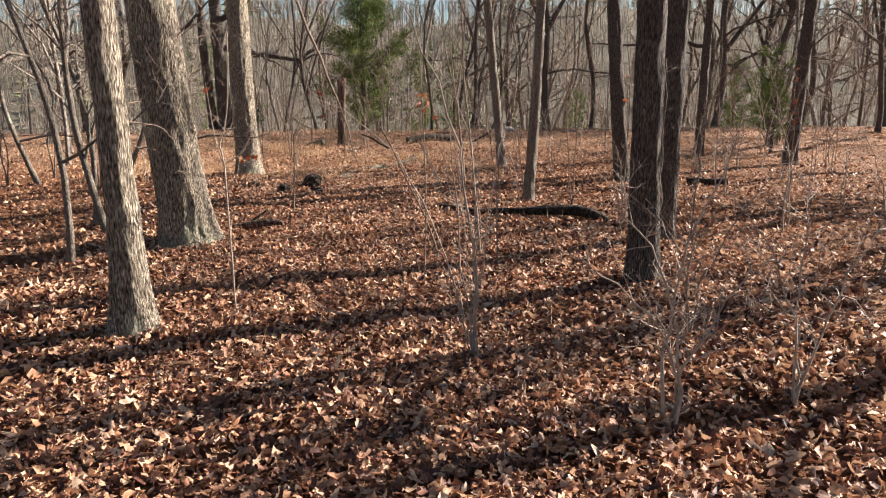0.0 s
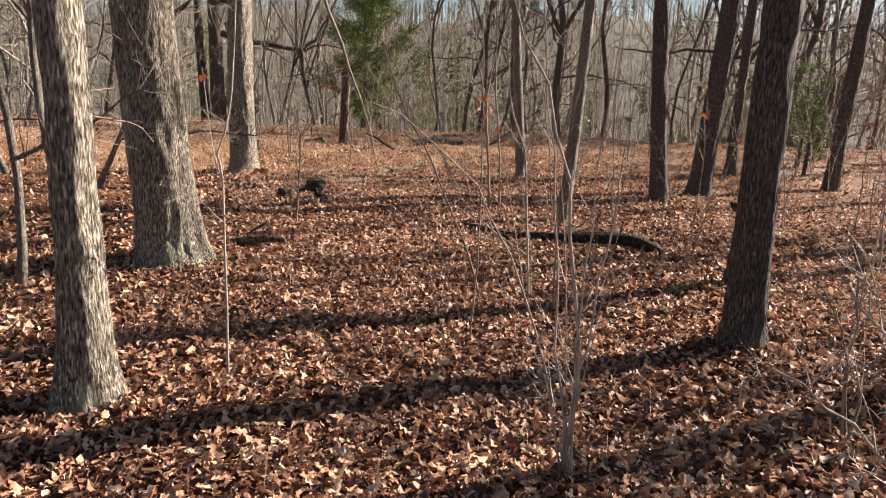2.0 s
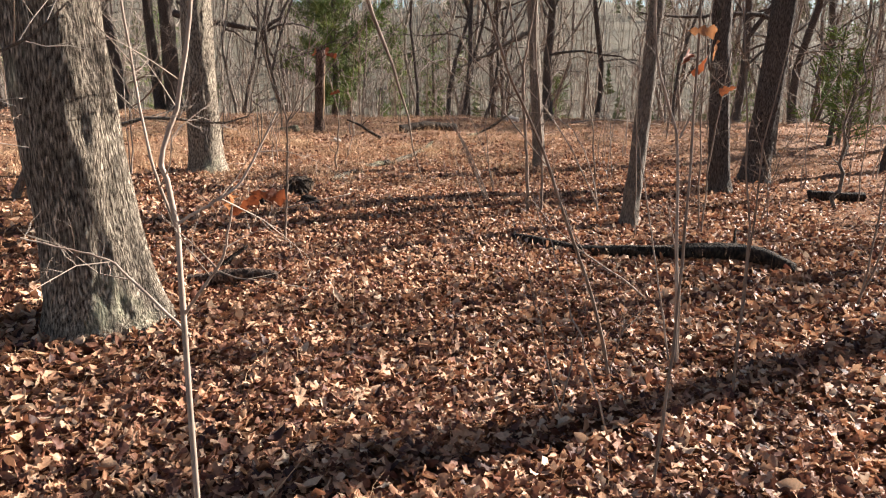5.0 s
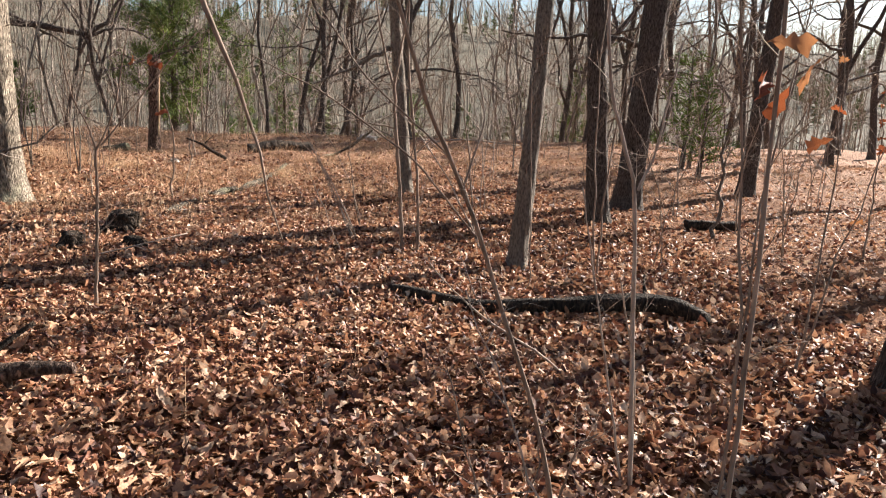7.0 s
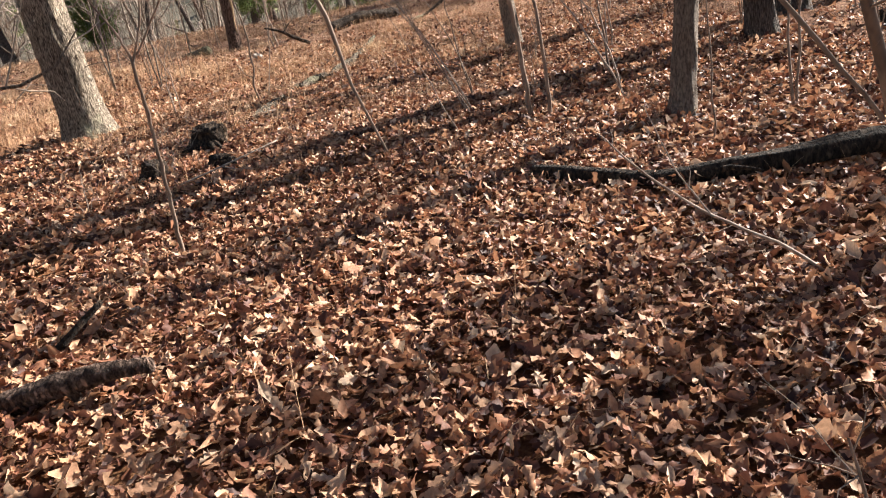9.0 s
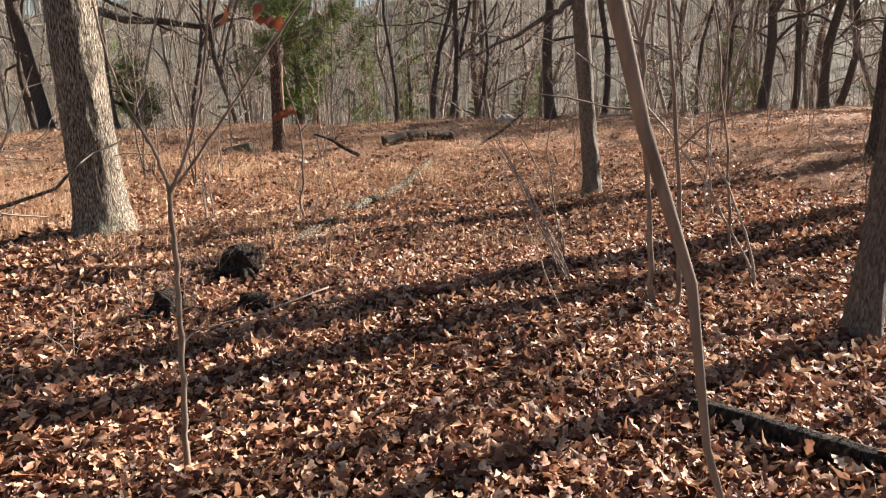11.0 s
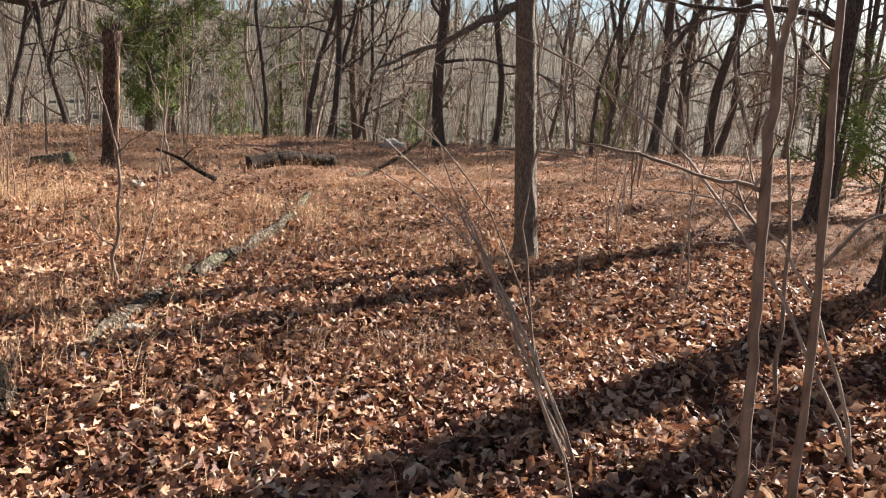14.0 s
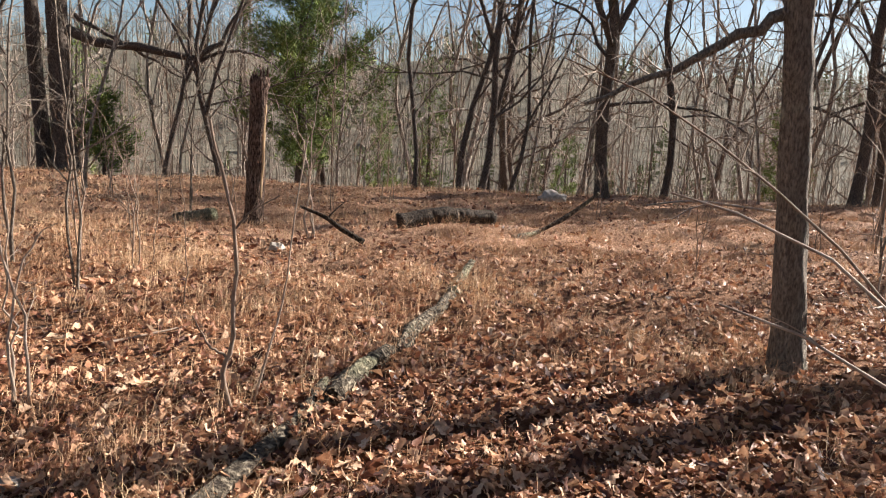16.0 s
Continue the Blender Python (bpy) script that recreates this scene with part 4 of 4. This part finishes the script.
# ---- dead wood ----
def log(name, pts, r0, r1, mat, label, seed, sides=18, rough=0.012, n=40, category="log", stubs=()):
    x, y = pts[0][0], pts[0][1]
    top = empty(name, x, y, label, category, z=0.0)
    c = np.array(pts, float) - (x, y, 0)
    s = np.linspace(0, len(c) - 1, n)
    line = np.stack([np.interp(s, np.arange(len(c)), c[:, j]) for j in range(3)], -1)
    for _ in range(4):
        line[1:-1] = (line[:-2] + 2 * line[1:-1] + line[2:]) / 4
    rng = np.random.default_rng(seed)
    line[1:-1] += rng.normal(0, r0 * 0.04, (n - 2, 3))
    b = Buf()
    b.tube(line, np.linspace(r0, r1, n) * (1 + 0.06 * np.sin(np.arange(n) * 0.28 + seed)), sides, rough, 16, cap=True)
    part("log_body", b.mesh("log_body", mat), top)
    for s0, way, ln, r in stubs:
        p, _ = at_line(line, s0)
        sb = Buf()
        sb.tube(bend(rng, p, way, ln, 6, 0.1, 0), np.linspace(r, r * 0.4, 6), 7)
        part("branch_stub", sb.mesh("branch_stub", mat), top)
    return top


log("fallen_log", [(0.1, 10.1, 0.045), (0.35, 9.75, 0.075), (0.62, 9.45, 0.08), (0.95, 9.36, 0.1), (1.35, 9.3, 0.12), (1.75, 9.24, 0.15), (2.05, 9.2, 0.13), (2.3, 9.16, 0.0)], 0.042, 0.076, M_ROT, "dark rotting log lying on fallen leaves", 1,
    stubs=((0.4, (0.2, -0.6, 0.3), 0.3, 0.02), (0.75, (0.3, 0.5, 0.5), 0.25, 0.02)))
log("fallen_log", [(-2.75, 8.52, -0.02), (-2.42, 8.5, 0.06), (-2.16, 8.47, 0.11), (-1.98, 8.46, 0.13), (-1.84, 8.46, 0.12)], 0.062, 0.026, M_SNAG, "short dark rotten log with one raised end", 2, stubs=((0.5, (0.1, -0.1, -0.5), 0.12, 0.03),))
log("fallen_log", [(-0.98, 21.1, 0.22), (-0.3, 21.4, 0.33), (0.4, 21.7, 0.28)], 0.13, 0.09, M_ROT, "dark hollow log lying in dry grass", 3)
log("fallen_log", [(4.6, 12.95, 0.06), (5.3, 12.8, 0.07)], 0.07, 0.06, M_ROT, "short dark log behind an oak", 4)
log("fallen_log", [(-4.0, 21.6, 0.1), (-3.45, 21.45, 0.19)], 0.075, 0.085, M_GREY_WOOD, "short weathered log beside a broken trunk", 5)
log("rotting_log", [(-2.05, 13.2, -0.03), (-1.88, 13.9, 0.02), (-1.7, 14.4, 0.035), (-1.6, 14.7, 0.01), (-1.5, 15.2, 0.03)], 0.04, 0.06, M_GREY_WOOD, "grey decaying log half sunk in leaves", 7, rough=0.06, n=70)
log("rotting_log", [(-1.5, 15.0, 0.03), (-1.36, 15.4, 0.05), (-1.16, 15.9, 0.02)], 0.075, 0.05, M_GREY_WOOD, "grey mossy chunk of a decayed log", 8, rough=0.06, n=50)
log("rotting_log", [(-1.08, 16.0, -0.02), (-0.97, 16.5, 0.02), (-0.76, 17.0, 0.02), (-0.62, 17.4, 0.05), (-0.55, 17.6, 0.06)], 0.05, 0.055, M_GREY_WOOD, "grey decaying log half sunk in leaves", 9, rough=0.055, n=70)
log("rotting_log", [(-0.55, 17.75, 0.06), (-0.4, 18.2, 0.1), (-0.3, 18.5, 0.17)], 0.05, 0.03, M_GREY_WOOD, "splintered pale end of a decayed log", 10, rough=0.05, n=50)
log("fallen_branch", [(1.75, 21.1, 0.75), (1.3, 21.05, 0.4), (0.85, 20.9, 0.18), (0.5, 20.6, 0.15)], 0.022, 0.045, M_GREY_WOOD, "dark broken branch leaning out of grass", 11, 8, category="branch")
log("fallen_branch", [(-2.15, 19.85, 0.52), (-1.85, 19.8, 0.42), (-1.7, 19.82, 0.3), (-1.4, 19.8, 0.14)], 0.016, 0.036, M_ROT, "dark stick propped in dry grass", 12, 8, 0, 16, category="branch", stubs=((0.4, (0.3, 0.2, 0.5), 0.3, 0.012),))
log("fallen_branch", [(-4.9, 19.3, 0.13), (-4.2, 19.6, 0.2), (-3.6, 19.4, 0.17), (-2.9, 19.6, 0.12)], 0.02, 0.01, M_SAPLING, "long dark branch lying in dry grass", 13, 8, 0, 16, category="branch")
log("fallen_branch", [(-0.55, 12.2, 0.05), (-0.31, 11.7, 0.04)], 0.02, 0.025, M_SPLIT, "short pale broken stick on the leaves", 14, 8, 0, 12, category="branch")
log("fallen_branch", [(-2.95, 15.9, 0.03), (-2.5, 16.2, 0.08)], 0.01, 0.008, M_PALE, "thin pale stick on the leaves", 15, 6, 0, 10, category="branch")
log("fallen_branch", [(-2.3, 11.5, 0.03), (-1.9, 11.55, 0.12), (-1.55, 11.85, 0.16)], 0.008, 0.006, M_PALE, "thin pale stick on the leaves", 16, 6, 0, 12, category="branch", stubs=((0.4, (0.5, 0, -0.2), 0.3, 0.005),))
log("fallen_branch", [(-2.35, 8.9, 0.06), (-2.15, 9.0, 0.2)], 0.02, 0.012, M_ROT, "dark broken stick on the leaves", 17, 6, 0, 10, category="branch")
log("fallen_branch", [(-0.55, 5.05, 0.02), (-0.7, 4.85, 0.1), (-0.85, 5.05, 0.14)], 0.006, 0.004, M_PALE, "thin pale stick on the leaves", 19, 6, 0, 10, category="branch")
log("fallen_branch", [(7.2, 26.0, 0.2), (5.5, 26.4, 0.35), (4.4, 26.2, 0.2)], 0.03, 0.02, M_PALE, "pale fallen branch at the clearing's edge", 22, 6, 0, 12, category="branch")


def snag():
    """The dead trunk that broke off at about two metres."""
    top = empty("broken_trunk", -2.93, 21.45, "dead standing trunk broken off at head height", "dead tree")
    rng = np.random.default_rng(4)
    zs = np.linspace(-0.1, 1.98, 60)
    b = Buf()
    r = 0.125 * (1 - 0.1 * zs / 2) * (1 + 0.3 * np.exp(-np.maximum(zs, 0) / 0.1)) + 0.02 * np.exp(-((zs - 1.9) / 0.1) ** 2)
    b.tube(np.stack((0.03 * zs, 0.01 * np.sin(zs * 3), zs), -1), r, 36, 0.014, 14, cap=True)
    part("trunk", b.mesh("trunk", M_SNAG), top)
    for i in range(9):
        a = i * 0.7
        sp = Buf()
        p = np.array((0.06 + 0.09 * math.cos(a), 0.09 * math.sin(a), 1.9))
        ln = rng.uniform(0.08, 0.24)
        sp.tube([p, p + (rng.normal(0, 0.01), rng.normal(0, 0.01), ln * 0.6), p + (rng.normal(0, 0.02), rng.normal(0, 0.02), ln)], [0.026, 0.018, 0.002], 5)
        part("splinter", sp.mesh("splinter", M_SNAG), top)
    # pale raised strip that paints sunlight along the trunk's edge
    sc = Buf()
    sz = np.linspace(0.35, 1.7, 12)
    sc.tube(np.stack((0.03 * sz + 0.088 + 0.006 * np.sin(sz * 9), -0.055 + 0.006 * np.cos(sz * 7), sz), -1), 0.026 * np.sin(np.pi * (sz - 0.3) / 1.45) ** 0.5 + 0.006 * np.sin(sz * 17), 8)
    part("bare_wood", sc.mesh("bare_wood", M_SPLIT), top, "pale strip standing for the trunk's sunlit edge")


snag()


def stump(x, y, r, h, label, seed):
    top = empty("rotten_stump", x, y, label, "stump")
    rng = np.random.default_rng(seed)
    zs = np.concatenate((np.linspace(-0.08, h, 16), [h - 0.04, h - 0.09]))
    rr = np.concatenate((r * (1 + 0.6 * np.exp(-np.linspace(0, h, 16) / 0.09)) * np.linspace(1, 0.75, 16), [r * 0.5, 0.01]))
    b = Buf()
    b.tube(np.stack((0.02 * np.sin(zs * 9), 0.02 * np.cos(zs * 7), zs), -1), rr, 30, r * 0.32, 13)
    part("stump_body", b.mesh("stump_body", M_ROT), top)
    for i in range(7):
        a = rng.uniform(0, 6.28)
        rb = Buf()
        rb.tube(bend(rng, (r * 0.8 * math.cos(a), r * 0.8 * math.sin(a), 0.06), (math.cos(a), math.sin(a), -0.12), r * 1.1, 6, 0.12, -0.02), np.linspace(r * 0.22, 0.012, 6), 7)
        part("root", rb.mesh("root", M_ROT), top)
    return top


stump(-2.28, 12.95, 0.17, 0.2, "dark rotten stump crumbling among fallen leaves", 1)
stump(-2.6, 11.95, 0.11, 0.15, "small dark rotten stump among dead twigs", 2)
stump(-2.05, 11.9, 0.09, 0.1, "low dark rotten stump among fallen leaves", 3)
for sx, sy, seed in ((-2.45, 12.85, 71), (-2.1, 12.9, 72), (-2.75, 11.9, 73), (-2.45, 11.8, 74), (-2.9, 11.2, 75)):
    sapling(sx, sy, [((0.05, 0, 0.12), (0.2, -0.05, 0.3)), ((-0.08, 0, 0.12), (-0.25, 0, 0.26)), ((0.02, 0, 0.2), (0.05, 0, 0.42))], 0.005, M_PALE, seed, 6, 0.2, "tangle of pale dead twigs by a stump", name="dead_twigs")


def stone(x, y, size, flat, seed, label="pale stone half hidden in fallen leaves"):
    bm = bmesh.new()
    bmesh.ops.create_icosphere(bm, subdivisions=3, radius=size)
    for v in bm.verts:
        k = 1 + 0.45 * noise.noise(v.co * (1.6 / size) + Vector((seed, 0, 0))) + 0.1 * noise.noise(v.co * (6 / size))
        v.co = Vector((v.co.x * k, v.co.y * k * 0.8, v.co.z * k * flat))
    me = bpy.data.meshes.new("stone")
    bm.to_mesh(me)
    bm.free()
    me.materials.append(M_STONE)
    ob = new("stone", me)
    ob.location = (x, y, float(ground_z(x, y)) + size * flat * 0.35)
    return tagged(ob, label, "stone")


stone(-0.68, 4.2, 0.045, 0.8, 1)
stone(-1.74, 13.95, 0.075, 0.55, 2)
stone(-1.95, 13.5, 0.06, 0.5, 3)
stone(2.55, 27.0, 0.3, 0.6, 4, "pale boulder at the edge of the clearing")
stone(-2.35, 19.4, 0.09, 0.6, 5)
stone(-2.6, 14.1, 0.05, 0.5, 6)


# ---- grass, litter and leaves ----
def dry_grass():
    rng = np.random.default_rng(12)
    b = Buf()

    def tuft(x, y, blades, h, spread):
        z = float(ground_z(x, y))
        for _ in range(blades):
            a = rng.uniform(0, 6.28)
            p = np.array((x + rng.normal(0, spread), y + rng.normal(0, spread), z))
            hh = h * rng.uniform(0.5, 1.2)
            out = np.array((math.cos(a), math.sin(a), 0)) * hh * rng.uniform(0.2, 1.5)
            side = np.array((-math.sin(a + 1), math.cos(a + 1), 0)) * rng.uniform(0.0007, 0.0021)
            m = p + out * 0.4 + (0, 0, hh * 0.65)
            t = p + out + (0, 0, hh * rng.uniform(0.6, 1.0))
            b.add([p - side, p + side, m + side * 0.8, m - side * 0.8, t + side * 0.15, t - side * 0.15], [(0, 1, 2, 3), (3, 2, 4, 5)])
    for _ in range(15000):
        x, y = rng.uniform(-13, 17), 13.5 + 18 * rng.uniform(0, 1) ** 0.8
        clump = math.sin(x * 1.1 + y * 0.7) + math.sin(x * 0.6 - y * 1.3) + rng.normal(0, 0.9)
        if clump < -0.3 + 1.6 * float(smooth01(19, 14, y)) or (x > 2 and y < 18):
            continue
        tuft(x, y, 12, rng.uniform(0.05, 0.18), 0.1)
    for x, y in ((-1.0, 13.2), (-1.6, 12.9), (-1.2, 12.1), (-0.9, 14.5), (0.1, 17.4), (-0.4, 17.9), (-2.9, 12.6), (-2.3, 13.6), (-2.9, 14.2), (-2.2, 11.5), (2.6, 19.0), (1.9, 18.8), (-2.6, 16.2), (-3.4, 16.7), (-1.9, 17.2),
                 (-1.4, 11.6), (-0.8, 12.6), (-2.0, 15.6), (-3.0, 15.4), (-3.4, 13.4), (-0.2, 16.2), (0.5, 18.6)):
        for _ in range(4):
            tuft(x + rng.normal(0, 0.2), y + rng.normal(0, 0.2), 12, rng.uniform(0.1, 0.22), 0.05)
    for _ in range(9000):
        x, y = rng.uniform(-8, 8), 15.5 + 12 * rng.uniform(0, 1) ** 1.2
        if math.sin(x * 2.3 + y * 1.9) + math.sin(x * 1.3 - y * 2.7) + rng.normal(0, 0.6) > 0.2:
            tuft(x, y, 10, rng.uniform(0.06, 0.22), 0.06)
    for _ in range(3200):
        x, y = rng.uniform(-7, 1.5), rng.uniform(13.2, 20)
        if math.sin(x * 1.7 - y * 0.9) + math.sin(x * 0.8 + y * 1.6) + rng.normal(0, 0.5) > 0.1:
            tuft(x, y, 15, rng.uniform(0.06, 0.2), 0.07)
    for _ in range(420):
        x, y = rng.uniform(-3.5, 3.5), rng.uniform(3, 15)
        tuft(x, y, 2, rng.uniform(0.12, 0.34), 0.02)
    ob = new("dry_grass", b.mesh("dry_grass", M_GRASS, False))
    tagged(ob, "dry reddish-tan winter grass and weeds in tufts", "dry grass", kind="stuff")


dry_grass()


def scatter(shapes, n, xs, ys, keep, size, lift, tilt, seed):
    """Places of n leaves: lists of verts and quads."""
    rng = np.random.default_rng(seed)
    x, y = rng.uniform(*xs, n), rng.uniform(*ys, n)
    ok = keep(x, y, rng)
    x, y = x[ok], y[ok]
    n = len(x)
    kind = rng.integers(0, len(shapes), n)
    yaw, a, c = rng.uniform(0, 2 * np.pi, n), rng.normal(0, tilt, n), rng.normal(0, tilt, n)
    s = rng.uniform(*size, n)
    z = ground_z(x, y) + rng.uniform(*lift, n)
    verts, quads, count = [], [], 0
    for k, (v, q) in enumerate(shapes):
        i = np.nonzero(kind == k)[0]
        cy, sy, ca, sa, cc, sc = np.cos(yaw[i]), np.sin(yaw[i]), np.cos(a[i]), np.sin(a[i]), np.cos(c[i]), np.sin(c[i])
        one, nil = np.ones(len(i)), np.zeros(len(i))
        rz = np.stack((cy, -sy, nil, sy, cy, nil, nil, nil, one), -1).reshape(-1, 3, 3)
        ry = np.stack((ca, nil, sa, nil, one, nil, -sa, nil, ca), -1).reshape(-1, 3, 3)
        rx = np.stack((one, nil, nil, nil, cc, -sc, nil, sc, cc), -1).reshape(-1, 3, 3)
        m = (rz @ ry @ rx) * s[i][:, None, None]
        w = np.einsum("nij,vj->nvi", m, v) + np.stack((x[i], y[i], z[i]), -1)[:, None, :]
        quads.append((q[None] + (np.arange(len(i)) * len(v))[:, None, None] + count).reshape(-1, 4))
        verts.append(w.reshape(-1, 3))
        count += len(i) * len(v)
    return np.vstack(verts), np.vstack(quads)


def litter():
    def thinning(x, y, rng):
        return rng.uniform(0, 1, len(x)) < 1.05 - 0.9 * smooth01(12, 18, y + rng.normal(0, 1, len(x)))

    def walked(x, y):
        return np.abs(x + 0.15 + 0.08 * y) < 1.75

    def close(x, y, rng):
        return walked(x, y) & thinning(x, y, rng)
    v, q = scatter(LEAVES_LOBED, 76000, (-3.6, 2.2), (1.4, 15.5), close, (0.042, 0.092), (0.0, 0.05), 0.5, 40)
    tagged(new("leaf_litter", quad_mesh("leaf_litter", v, q, M_LITTER)), "deep litter of curled brown oak leaves on the ground", "fallen leaves", kind="stuff")

    def near(x, y, rng):
        return (np.abs(x + 0.3) < 2.9 + 0.1 * y) & (~walked(x, y) | (y > 15.3) | (rng.uniform(0, 1, len(x)) < 0.3)) & thinning(x, y, rng)
    v, q = scatter(LEAVES_SCRAP, 140000, (-5.2, 4.6), (1.2, 20.0), near, (0.04, 0.095), (0.0, 0.045), 0.48, 41)
    tagged(new("leaf_litter", quad_mesh("leaf_litter", v, q, M_LITTER)), "deep litter of curled brown oak leaves on the ground", "fallen leaves", kind="stuff")

    def wide(x, y, rng):
        inner = (np.abs(x + 0.3) < 2.8 + 0.1 * y) & (y < 17) & (y > 1.3)
        thin = rng.uniform(0, 1, len(x)) < np.clip(1.3 - 0.068 * y, 0.2, 1)
        return ~inner & thin & (np.abs(x) < 3.5 + 0.5 * np.maximum(y, 0) + 3 * (x > 0))
    v, q = scatter(LEAVES_COARSE, 230000, (-14, 19), (0.3, 29), wide, (0.045, 0.095), (0.0, 0.045), 0.6, 42)
    tagged(new("leaf_litter", quad_mesh("leaf_litter", v, q, M_LITTER)), "brown fallen oak leaves spread thinly over the ground", "fallen leaves", kind="stuff")
    # single leaves close to the line walked
    rng = np.random.default_rng(43)
    for i in range(290):
        y = rng.uniform(2.4, 14.5)
        x = -0.15 - 0.09 * min(y, 12) + rng.normal(0, 0.9)
        ob = part("leaf", LEAF_MESHES[i % len(LEAF_MESHES)], GROUND)
        ob.matrix_local = pose(x, y, float(ground_z(x, y)) + rng.uniform(0.03, 0.06), rng.normal(0, 25), rng.normal(0, 25), rng.uniform(0, 360)) @ Matrix.Scale(rng.uniform(0.075, 0.125), 4)


litter()
